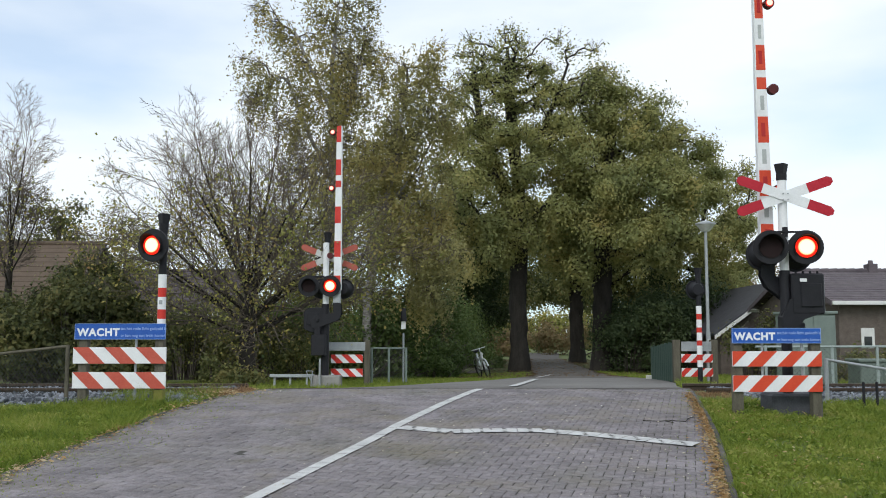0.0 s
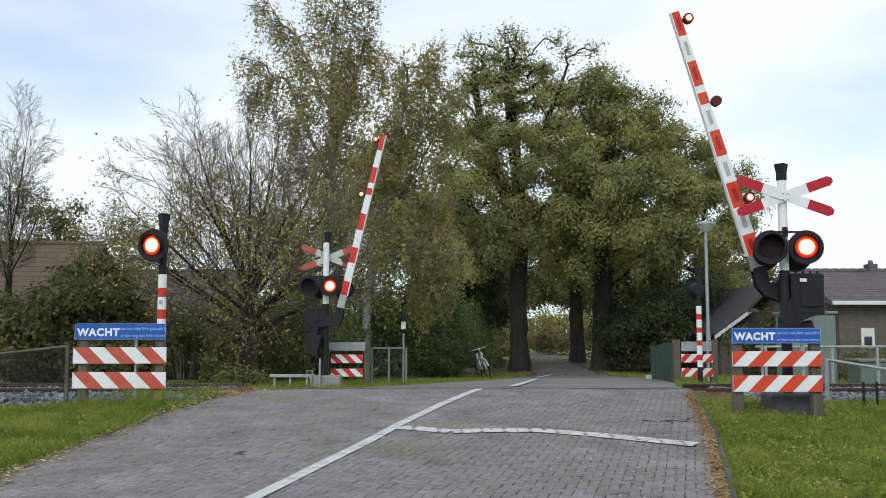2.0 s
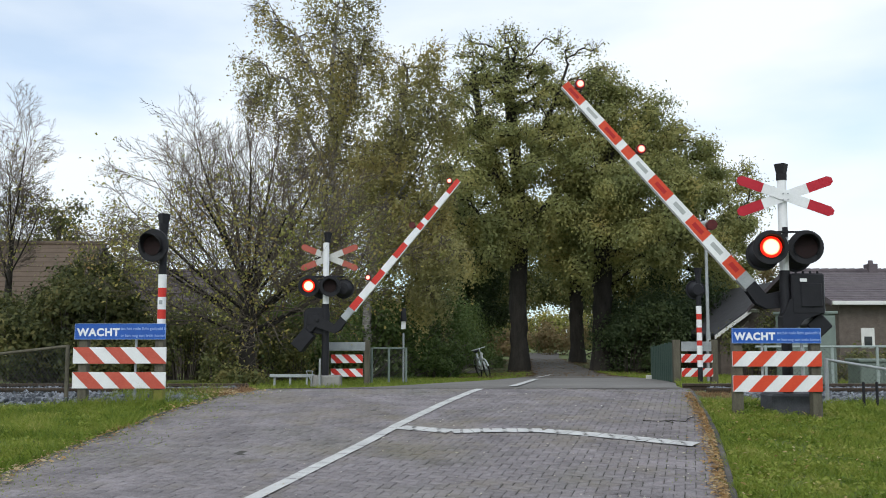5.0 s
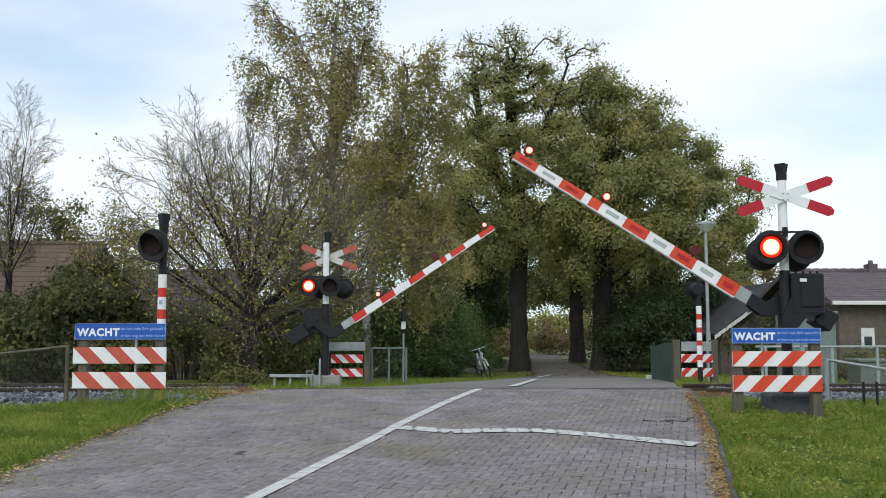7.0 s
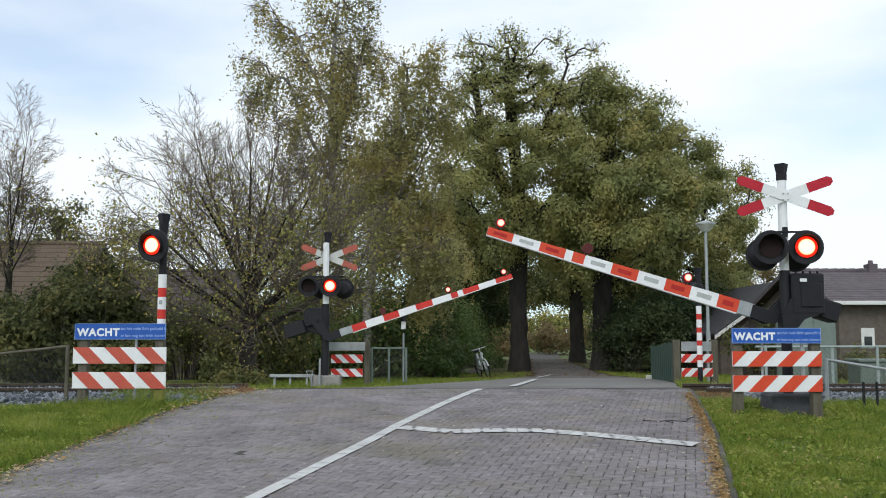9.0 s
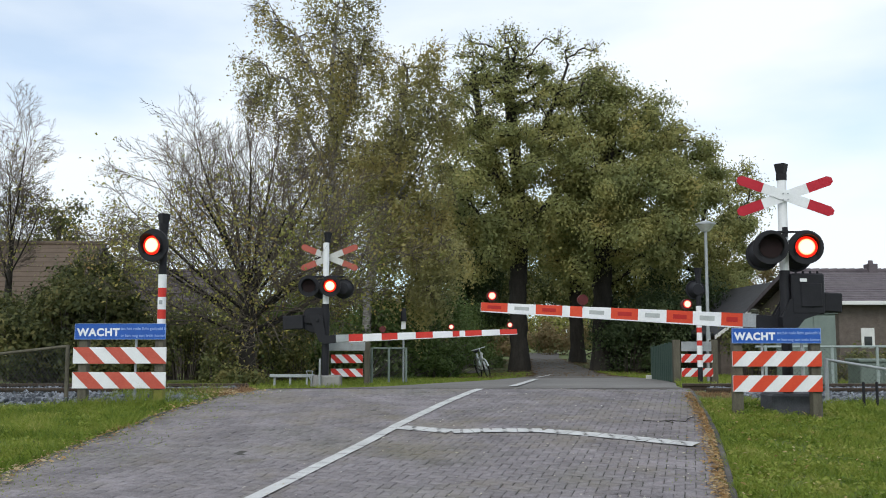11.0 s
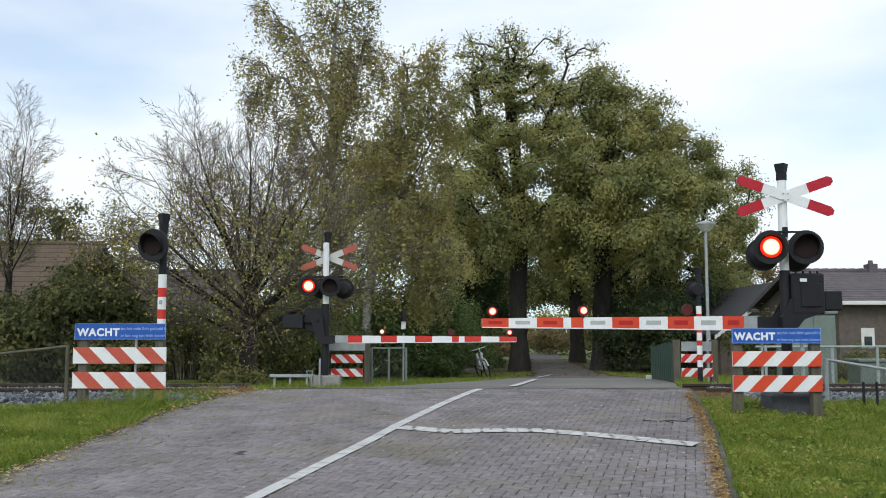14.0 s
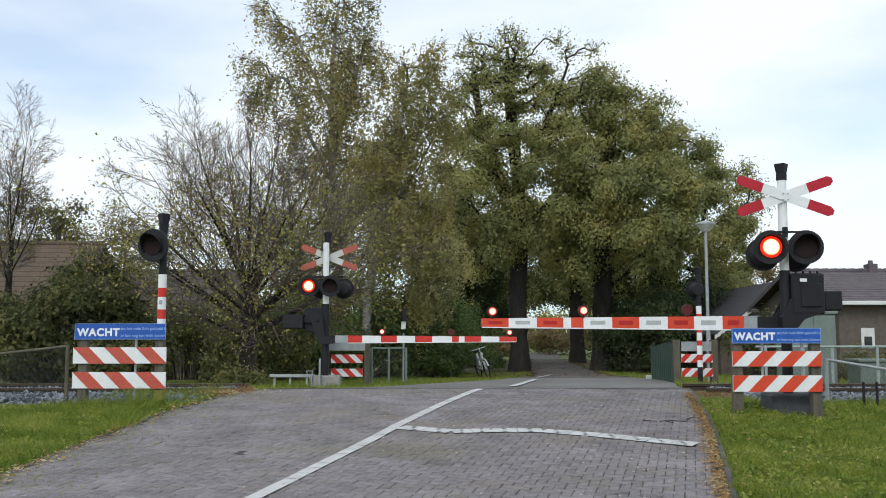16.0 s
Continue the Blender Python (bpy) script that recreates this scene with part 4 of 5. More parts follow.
def barrier_boom(signal, px, py, pz, side, edges, first, centre, h_tip, h_root, lamps, y, paint, reflect, weight=(-0.30, -0.60, -0.12, 0.10)):
    """The arm in its own space: x runs along it from the pivot (mirrored by side), z up."""
    boom = new("boom")
    boom.parent = signal
    tagged(boom, "red and white striped barrier boom with lamps")
    tip, root = edges[0], edges[-1]
    half = lambda a: (h_root + (h_tip - h_root) * (a - root) / (tip - root)) / 2
    for i, (b, a) in enumerate(zip(edges, edges[1:])):
        red = (i % 2 == 0) == first
        last = i == len(edges) - 2
        pts = [(side * a, centre - half(a)), (side * b, centre - half(b)), (side * b, centre + half(b)), (side * a, centre + half(a))]
        seg = part("stripe", plate(pts, y - (0.034 if last else 0.03), y + (0.05 if last else -0.02), bevel=0.002), GALV if last else (paint if red else WHITE), boom, "grey steel boom socket" if last else "")
        if reflect and not last and b - a > 0.2:
            m, w, t = (a + b) / 2, (b - a) * 0.26, half(a) * 0.36
            part("reflector", box(side * m - w, side * m + w, y - 0.034, y - 0.028, centre - t, centre + t, 0.001), REFLECTOR_R if red else REFLECTOR_W, boom)
    # white box beam behind the stripes
    inner = edges[-2]
    bm = plate([(side * inner, centre - half(inner) - 0.002), (side * tip, centre - half(tip) - 0.002), (side * tip, centre + half(tip) - 0.004), (side * inner, centre + half(inner) - 0.004)], y - 0.021, y + 0.04)
    part("boom_beam", bm, WHITE, boom, "white hollow boom beam")
    lip = [(side * inner, centre - half(inner) - 0.014), (side * tip, centre - half(tip) - 0.012), (side * tip, centre - half(tip) - 0.0005), (side * inner, centre - half(inner) - 0.0005)]
    part("boom_lip", plate(lip, y - 0.034, y + 0.045), WHITE, boom)
    # bent carrier plate and counterweight
    for yy in (y - 0.05, y + 0.052):
        out = root + 0.03
        pts = [(out, centre + 0.075), (out, centre - 0.085), (out - 0.22, centre - 0.11), (out - 0.36, centre - 0.05), (-0.16, 0.0), (-0.16, 0.13), (-0.02, 0.17), (0.10, 0.06), (out - 0.22, centre + 0.07)]
        part("carrier_plate", plate([(side * a, b) for a, b in pts], yy, yy + 0.012, bevel=0.002), BLACK, boom, "bent black carrier plate")
    w0, w1, w2, w3 = weight
    bm = box(min(side * w0, side * w1), max(side * w0, side * w1), y - 0.14, y + 0.14, w2, w3, 0.015)
    box(min(side * -0.30, side * -0.10), max(side * -0.30, side * -0.10), y - 0.04, y + 0.04, -0.05, 0.08, 0.006, bm)
    part("counterweight", bm, BLACK, boom, "black boom counterweight")
    for a, steady, phase in lamps:
        boom_lamp(boom, side * a, centre + half(a) + 0.085, y - 0.02, steady, phase)
    return boom


# near signal, beside the lane
NX, NY = 4.275, 12.0
NZ = ground_z(NX, NY)
near = thing("crossing_signal", "crossing signal with cross, red lamps and barrier on grassy verge", "crossing signal", pose(NX, NY, NZ), "crossing signals")
o = -NZ
part("mast", tube((0, 0, o + 2.38), (0, 0, o + 3.54), 0.058, 0.056, 20), WHITE, near, "white upper mast", smooth=True)
part("mast_foot", tube((0, 0, 0), (0, 0, o + 2.38), 0.066, 0.064, 20), BLACK, near, "black lower mast", smooth=True)
cap(near, o + 3.52, o + 3.73)
cross(near, 0.01, -0.085, o + 3.31, 0.55, 0.195, 0.125, RED_DEEP, WHITE, "white warning cross arm with red ends")
for dx, dz in ((-0.02, 0.03), (0.04, 0.03), (-0.02, -0.045), (0.04, -0.045)):
    part("bolt", tube((dx, -0.106, o + 3.31 + dz), (dx, -0.09, o + 3.31 + dz), 0.010, 0.008, 8), GALV, near)
bm = box(-0.20, 0.27, -0.10, -0.07, o + 2.845, o + 2.87, 0.004)
box(-0.03, 0.03, -0.09, 0.02, o + 2.80, o + 2.92, 0.004, bm)
part("lamp_bracket", bm, BLACK, near)
lamp_head(near, -0.235, -0.22, o + 2.655, -10, 1)
lamp_head(near, 0.20, -0.22, o + 2.655, -10, -1)
lamp_head(near, -0.20, 0.20, o + 2.60, 170)
lamp_head(near, 0.205, 0.20, o + 2.585, 170)
bm = box(0.05, 0.46, -0.10, 0.10, o + 1.83, o + 2.34, 0.02)
box(0.15, 0.25, -0.108, -0.09, o + 2.26, o + 2.29, 0.002, bm)
box(0.16, 0.42, -0.118, -0.09, o + 1.92, o + 2.22, 0.01, bm)
for k in range(4):
    tube((0.14 + 0.09 * k, 0.0, o + 2.33), (0.14 + 0.09 * k, 0.0, o + 2.375), 0.018, 0.012, 8, bm)
part("drive_box", bm, BLACK, near, "black barrier drive housing")
part("type_plate", box(0.15, 0.235, -0.112, -0.103, o + 2.235, o + 2.275, 0.001), WHITE, near)
foot = ((-0.07, 1.50), (0.07, 1.50), (0.11, 1.66), (0.20, 1.77), (0.40, 1.84), (0.30, 2.02), (0.03, 2.02), (-0.07, 1.80))
part("drive_foot", plate([(x, o + z) for x, z in foot], -0.094, 0.094), BLACK, near, "slanting black arm of the drive housing")
part("signal_base", box(-0.26, 0.36, -0.18, 0.30, -0.10, 0.26, 0.03), DARK_CONCRETE, near, "dark concrete signal foundation")
near_boom = barrier_boom(near, 0, 0, 0, -1, (3.95, 3.618, 3.265, 2.933, 2.835, 2.68, 2.32, 1.98, 1.62, 1.29, 0.93, 0.66, 0.463), True, -0.32, 0.105, 0.172,
                         ((3.82, True, 0), (2.68, False, 1), (1.37, False, -1)), 0.13, RED_ORANGE, True, (-0.32, -0.555, -0.17, 0.075))

# far signal, seen from behind
FX, FY = -2.50, 20.5
FZ = 0.56
far = thing("crossing_signal", "crossing signal seen from behind with faded cross and barrier", "crossing signal", pose(FX, FY, FZ), "crossing signals")
o = -FZ
part("mast", tube((0, 0, o + 2.27), (0, 0, o + 3.58), 0.066, 0.064, 20), WHITE, far, "white upper mast", smooth=True)
part("mast_foot", tube((0, 0, 0.15), (0, 0, o + 2.27), 0.078, 0.076, 20), BLACK, far, "black lower mast", smooth=True)
cap(far, o + 3.58, o + 3.80, 0.03)
cross(far, 0.06, 0.085, o + 3.27, 0.555, 0.225, 0.13, RED_PALE, WHITE_OLD, "weathered back of a warning cross arm")
part("lamp_bracket", box(-0.33, 0.40, -0.06, -0.02, o + 2.83, o + 2.87, 0.004), BLACK, far)
lamp_head(far, -0.335, -0.24, o + 2.64, 2, 1, 0.225)
lamp_head(far, 0.115, -0.24, o + 2.64, 2, -1, 0.225)
lamp_head(far, 0.37, 0.20, o + 2.60, 178, None, 0.215)
lamp_head(far, -0.12, 0.20, o + 2.60, 178, None, 0.215)
bm = plate([(x, o + z) for x, z in ((-0.46, 1.74), (-0.30, 1.66), (0.05, 1.60), (0.07, 2.10), (-0.03, 2.20), (-0.36, 2.19), (-0.46, 2.10))], -0.06, 0.22, bevel=0.015)
box(-0.40, -0.14, -0.075, -0.05, o + 1.82, o + 2.08, 0.01, bm)
tube((-0.16, -0.20, o + 1.93), (-0.16, 0.0, o + 1.93), 0.035, 0.035, 12, bm)
part("drive_box", bm, BLACK, far, "black barrier drive housing")
part("signal_base", box(-0.28, 0.34, -0.22, 0.28, -0.12, 0.20, 0.02), CONCRETE, far, "grey concrete signal foundation")
far_boom = barrier_boom(far, 0, 0, 0, 1, (4.182, 3.828, 3.45, 3.106, 2.987, 2.844, 2.427, 2.068, 1.684, 1.347, 0.948, 0.645, 0.342), True, -0.395, 0.10, 0.155,
                        ((4.044, True, 0), (2.823, False, -1), (1.373, False, 1)), -0.10, RED, False, (-0.30, -0.74, -0.17, 0.12))


def striped_post(name, x, y, z, top, stripes, lamp, label, r=0.057, facing=None):
    ob = thing(name, label, "warning light", pose(x, y, z), "single warning lights")
    h = top - z
    part("mast", tube((0, 0, 0), (0, 0, h), r * 0.94, r * 0.94, 18), BLACK, ob, "black mast", smooth=True)
    for i, (a, b) in enumerate(zip(stripes, stripes[1:])):
        part("band", tube((0, 0, b - z), (0, 0, a - z), r, r, 18), WHITE if i % 2 == 0 else RED, ob, smooth=True)
    cap(ob, h - 0.02, h + 0.21)
    lamp(ob, -z)
    return ob


LX, LY = -3.86, 13.2
LZ = ground_z(LX, LY)
left_light = striped_post("warning_light", LX, LY, LZ, 3.04, (2.41, 2.225, 2.10, 1.93, 1.80, 1.63, 1.50, 1.32, 1.20, 1.02), lambda ob, o: lamp_head(ob, -0.10, -0.16, o + 2.80, -14, -1, 0.225),
             "red and white banded mast with a single red lamp")
part("sticker", box(-0.022, 0.022, -0.064, -0.055, 2.0 - LZ, 2.055 - LZ, 0.002), GALV, left_light, "small grey sticker")
RX, RY = 5.45, 20.5
RZ = 0.58
striped_post("warning_light", RX, RY, RZ, 2.829, (2.226, 2.057, 1.937, 1.769, 1.662, 1.494, 1.387, 1.196, 1.077, 0.934),
             lambda ob, o: lamp_head(ob, -0.04, 0.12, o + 2.575, 185, None, 0.21),
             "banded red and white mast with a lamp facing away")

# ---- guard boards with the waiting sign ----
def guard(at, sign_box, boards, posts, lean, start, stripe, label, paint=None):
    ob = thing("guard_fence", label, "guard fence", at, "guard fences")
    for x, w, z1 in posts:
        part("post", box(x - w / 2, x + w / 2, 0.03, 0.03 + w, -0.1, z1, 0.008), WEATHERED, ob, "weathered grey wooden post")
    for x0, x1, z0, z1 in boards:
        diagonal_board(ob, "board", x0, x1, z0, z1, 0.0, lean, x0 + start, stripe, "white board with slanting red stripes", paint=paint)
    if sign_box:
        wait_sign(ob, *sign_box, 0.0)
    return ob


GX, GY = 4.02, 11.6
gz = ground_z(GX, GY)
near_guard = guard(pose(GX, GY, gz), (-0.545, 0.525, 1.476 - gz, 1.659 - gz),
                   ((-0.545, 0.525, 1.199 - gz, 1.381 - gz), (-0.545, 0.525, 0.897 - gz, 1.092 - gz)),
                   ((-0.47, 0.115, 1.530 - gz), (0.47, 0.115, 1.598 - gz)), 1, -0.18, 0.178, "striped guard boards below a blue waiting sign on the verge")
part("sign_strut", tube((-0.17, 0.06, 0.93 - gz), (-0.17, 0.06, 1.632 - gz), 0.016, 0.016, 8), GALV, near_guard)
part("sign_strut", tube((0.31, 0.06, 0.93 - gz), (0.31, 0.06, 1.632 - gz), 0.016, 0.016, 8), GALV, near_guard)
GX, GY = -4.36, 13.0
gz = ground_z(GX, GY)
left_guard = guard(pose(GX, GY, gz), (-0.605, 0.62, 1.522 - gz, 1.735 - gz),
                   ((-0.62, 0.635, 1.197 - gz, 1.416 - gz), (-0.62, 0.635, 0.866 - gz, 1.084 - gz)),
                   ((-0.50, 0.12, 1.530 - gz), (0.53, 0.12, 1.530 - gz)), -1, 0.22, 0.21, "striped guard boards below a blue waiting sign by the ballast", RED_WORN)
part("sign_strut", tube((0.21, 0.06, 0), (0.21, 0.06, 1.682 - gz), 0.018, 0.018, 8), GALV, left_guard)
part("post_foot", box(0.53 - 0.066, 0.53 + 0.066, 0.024, 0.156, -0.12, 0.85 - gz, 0.008), MOSS, left_guard, "yellow-green mossy foot of the post")


# ---- railway ----
marking("rail_groove", [(path(LEFT, 14.75), 14.75), (path(RIGHT, 14.75), 14.75)], 0.10, "dark rail groove across the crossing deck", 0, 0.3, RAIL_STEEL, 0.0165)
marking("rail_groove", [(path(LEFT, 16.19), 16.19), (path(RIGHT, 16.19), 16.19)], 0.10, "dark rail groove across the crossing deck", 0, 0.3, RAIL_STEEL, 0.0165)
for y in (14.75, 16.19):
    for x0, x1 in ((-70, -3.25), (4.0, 70)):
        bm = box(x0, x1, y - 0.035, y + 0.035, 0.74, 0.785, 0.008)
        box(x0, x1, y - 0.009, y + 0.009, 0.66, 0.745, 0, bm)
        box(x0, x1, y - 0.065, y + 0.065, 0.645, 0.66, 0, bm)
        tagged(part("rail", bm, RAIL_STEEL, None), "rusty steel running rail on ballast", "rail", "running rails")
for side, x0, x1 in ((-1, -70, -3.35), (1, 4.35, 70)):
    v, f = [], []
    for x in (x0, x1):
        for y, z in ((12.75, 0.50), (13.35, 0.66), (14.2, 0.675), (17.0, 0.675), (18.0, 0.5)):
            v.append((x, y, z))
    f = [(k, k + 1, k + 6, k + 5) for k in range(4)]
    bed = tagged(mesh_object("ballast_bed", v, f, BALLAST), "grey stone ballast beside the rails", "ballast", kind="stuff")
    n = 9500
    near_x = -3.4 if side < 0 else 4.4
    cx = near_x + side * rng.random(n) ** 1.2 * 8.5
    cy = rng.uniform(12.75, 16.9, n)
    cz = np.interp(cy, (12.75, 13.35, 14.2), (0.55, 0.67, 0.685)) + rng.uniform(-0.01, 0.03, n)
    c = np.stack([cx, cy, cz], axis=1)
    block = np.array([(x, y, z) for z in (-1, 1) for y in (-1, 1) for x in (-1, 1)], float)
    axis = rng.normal(size=(n, 3, 3))
    axis, _ = np.linalg.qr(axis)
    v = block[None] * rng.uniform(0.55, 1.0, (n, 1, 3)) + rng.normal(size=(n, 8, 3)) * 0.24
    v = c[:, None, :] + np.einsum("nij,nkj->nki", axis, v) * rng.uniform(0.017, 0.036, (n, 1, 1))
    face = np.array([(0, 2, 3, 1), (4, 5, 7, 6), (0, 1, 5, 4), (2, 6, 7, 3), (0, 4, 6, 2), (1, 3, 7, 5)])
    f = (np.arange(n) * 8)[:, None, None] + face[None]
    tagged(mesh_object("ballast_stones", v.reshape(-1, 3), f.reshape(-1, 4), BALLAST), "loose grey crushed stones", "ballast", kind="stuff")
sleeper_mesh = None
for side, x0 in ((-1, -3.8), (1, 4.7)):
    for k in range(12):
        x = x0 + side * 0.6 * k
        if sleeper_mesh is None:
            first_sleeper = part("sleeper", box(-0.12, 0.12, -1.25, 1.25, -0.1, 0.0, 0.01), CONCRETE, None)
            sleeper_mesh = first_sleeper.data
            ob = first_sleeper
        else:
            ob = new("sleeper", sleeper_mesh)
        ob.matrix_basis = pose(x, 15.47, 0.70)
        tagged(ob, "grey concrete sleeper half sunk in ballast", "sleeper", "sleepers")


# ---- fences ----
def wire_fence(name, label, a, b, low_a, low_b, top_a, top_b, posts, cell=0.07, post_r=0.028, rail=True, wire_r=0.0022, steel=None):
    steel = steel or GALV
    """Posts, a top rail and diagonal wires between two plan points."""
    ob = thing(name, label, "fence", pose(a[0], a[1], low_a), "wire fences")
    ox = np.array((a[0], a[1], low_a))
    at = lambda t, h: np.array((a[0] + (b[0] - a[0]) * t, a[1] + (b[1] - a[1]) * t, (low_a + (low_b - low_a) * t) * (1 - h) + (top_a + (top_b - top_a) * t) * h)) - ox
    for t in posts:
        part("post", tube(at(t, -0.08), at(t, 1.03), post_r, post_r, 10), steel, ob, "grey steel fence post")
    if rail:
        part("rail", tube(at(0, 1), at(1, 1), 0.02, 0.02, 8), steel, ob, "grey steel top rail")
    length = math.hypot(b[0] - a[0], b[1] - a[1])
    tall = (top_a - low_a + top_b - low_b) / 2
    s, e = [], []
    n, q = int(length / cell), tall / length
    for k in range(-int(tall / cell) - 1, n + 1):
        for sign in (1, -1):
            t0 = k / n
            t1 = t0 + q
            u0, u1 = max(t0, 0), min(t1, 1)
            if u1 <= u0:
                continue
            h0, h1 = (u0 - t0) / q, (u1 - t0) / q
            if sign < 0:
                h0, h1 = 1 - h0, 1 - h1
            s.append(at(u0, h0)), e.append(at(u1, h1))
    s, e = np.array(s), np.array(e)
    m = skin("wire_mesh", s, e, np.full(len(s), wire_r), np.full(len(s), wire_r), 3, WIRE, ob)
    m["kind"] = "stuff"
    return ob


wire_fence("wire_fence", "chain-link fence with grey post beside the ballast", (-5.07, 13.05), (-9.5, 13.6), 0.80, 0.72, 1.43, 0.95, (0, 0.3, 0.65, 1), 0.05, wire_r=0.003, steel=WEATHERED)
wire_fence("wire_fence", "sloping steel wing fence beside the track", (5.17, 13.05), (7.6, 13.05), 0.64, 0.6, 1.25, 0.86, (0, 0.5, 0.98), wire_r=0.0012)
wire_fence("wire_fence", "long pale wire fence in front of the house", (5.83, 18.0), (15, 18.6), 0.5, 0.42, 1.383, 1.389, (0.02, 0.098, 0.159, 0.254, 0.36, 0.5, 0.75, 1), 0.09, steel=FENCE_PALE)
wire_fence("wire_fence", "short chain-link panel beside the guard boards", (-1.603, 21.4), (-0.816, 21.8), 0.62, 0.62, 1.318, 1.314, (0.03, 0.5, 0.98), 0.05, steel=CABINET_GREEN)
for px in (5.38, 5.55, 5.83):
    tagged(part("stake", tube((px, 12.4, 0.6), (px, 12.4, 0.98), 0.02, 0.018, 8), BLACK, None), "short dark steel stake in the grass", "stake", "stakes")

# guard boards beyond the track
gz = 0.58
fy = 21.0
far_left_guard = guard(pose(-2.113, fy, gz), None, ((-0.321, 0.371, 1.005 - gz, 1.188 - gz), (-0.321, 0.371, 0.713 - gz, 0.883 - gz)),
                       ((0.457, 0.13, 1.493 - gz), (-0.420, 0.10, 1.261 - gz)), -1, 0.12, 0.145, "striped guard boards with the plain back of a sign", RED)
part("sign_back", box(-0.395, 0.420, 0.0, 0.02, 1.273 - gz, 1.457 - gz, 0.003), GALV, far_left_guard, "plain grey back of a sign")
far_right_guard = guard(pose(5.516, fy, gz), None, ((-0.334, 0.346, 1.017 - gz, 1.200 - gz), (-0.334, 0.346, 0.713 - gz, 0.895 - gz)),
                        ((-0.420, 0.15, 1.506 - gz), (0.395, 0.15, 1.506 - gz)), 1, -0.1, 0.145, "striped guard boards between two stout wooden posts", RED)
part("sign_back", box(-0.334, 0.321, 0.0, 0.02, 1.261 - gz, 1.469 - gz, 0.003), GALV, far_right_guard, "plain grey back of a sign")

# green board fence
green = thing("board_fence", "dark green upright board fence beside the lane", "fence", pose(5.1, 21.3, 0.5))
for k in range(13):
    t = k / 13
    x, y = 0.55 * t, 5.0 * t
    top = 0.97 - 0.16 * t - 0.02 * (k % 2)
    bm = box(-0.02, 0.02, -0.17, 0.17, -0.25, top, 0.004)
    part("board", bm, FENCE_GREEN, green).matrix_basis = pose(x, y, 0, 0, 0, -6.3)

# low steel rail beside the far signal
low_rail = thing("low_rail", "low grey steel rail on short legs beside the signal", "rail", pose(-3.167, 20.4, 0.56))
part("beam", box(-0.48, 0.46, -0.06, 0.06, 0.16, 0.225, 0.01), GALV, low_rail)
for x in (-0.38, -0.05, 0.3):
    part("leg", box(x - 0.02, x + 0.02, -0.02, 0.02, -0.08, 0.16, 0.003), GALV, low_rail)
bracket = part("bracket", tube((0, 0, 0), (0, 0, 0.62), 0.022, 0.022, 8), GALV, None)
bracket.matrix_basis = pose(-2.573, 20.2, 0.5)
tagged(bracket, "thin grey steel pole beside the signal", "pole")

own = tube((-0.09, 0, 0.0), (0.05, 0, 0.0), 0.009, 0.009, 6)
tube((-0.09, 0, 0.0), (0.02, 0, -0.20), 0.009, 0.009, 6, own)
tube((0.05, 0, 0.0), (0.03, 0, -0.26), 0.012, 0.012, 6, own)
stay = part("bracket", own, GALV, None)
stay.matrix_basis = pose(-2.78, 20.25, 0.86)
tagged(stay, "small triangular steel bracket beside the signal base", "bracket")
kerb_marker = part("marker_stone", box(-0.10, 0.10, -0.06, 0.06, -0.1, 0.22, 0.02), WHITE_OLD, None)
kerb_marker.matrix_basis = pose(5.56, 26.0, 0.34)
tagged(kerb_marker, "small pale marker stone in the grass", "marker stone")
# small marker post
marker = thing("marker_post", "thin grey post with a black box on top", "post", pose(-1.066, 26, 0.42))
part("post", tube((0, 0, -0.1), (0, 0, 1.682 - 0.42), 0.03, 0.028, 10), GALV, marker)
part("plate", box(-0.06, 0.06, -0.03, 0.0, 1.788 - 0.42, 2.001 - 0.42, 0.004), WHITE, marker)
part("box", tube((0, 0, 2.001 - 0.42), (0, 0, 2.351 - 0.42), 0.09, 0.06, 12), BLACK, marker)
white_pole = part("pole", tube((0, 0, 0), (0, 0, 1.35), 0.045, 0.04, 12), WHITE_OLD, None)
white_pole.matrix_basis = pose(-4.926, 25, 0.44)
tagged(white_pole, "slim weathered white pole by the garden", "pole")

# relay cabinets
def cabinet(x0, x1, y, depth, z0, z1, label):
    ob = thing("relay_cabinet", label, "cabinet", pose((x0 + x1) / 2, y, z0), "relay cabinets")
    w, h = (x1 - x0) / 2, z1 - z0
    part("body", box(-w, w, 0, depth, -0.1, h - 0.06, 0.01), CABINET_GREEN, ob)
    part("roof", box(-w - 0.04, w + 0.04, -0.04, depth + 0.04, h - 0.06, h, 0.012), CABINET_GREEN, ob)
    for s in (-1, 1):
        door = part("door", box(s * w / 2 - w / 2 + 0.02, s * w / 2 + w / 2 - 0.02, -0.02, -0.002, 0.04, h - 0.1, 0.004), CABINET_GREEN, ob)
        part("handle", box(s * 0.06 - 0.012, s * 0.06 + 0.012, -0.035, -0.02, h * 0.45, h * 0.55, 0.003), GALV, door)


cabinet(6.833, 7.745, 19.0, 0.8, 0.55, 2.074, "pale green steel relay cabinet beside the track")
cabinet(8.408, 9.297, 19.5, 0.6, 0.5, 1.121, "low pale green steel cabinet beside the track")

slim_pole = part("pole", tube((0, 0, 0), (0, 0, 2.868 - 0.55), 0.035, 0.03, 10), GALV, None)
slim_pole.matrix_basis = pose(8.035, 20.3, 0.5)
tagged(slim_pole, "slim grey steel pole behind the relay cabinet", "pole")

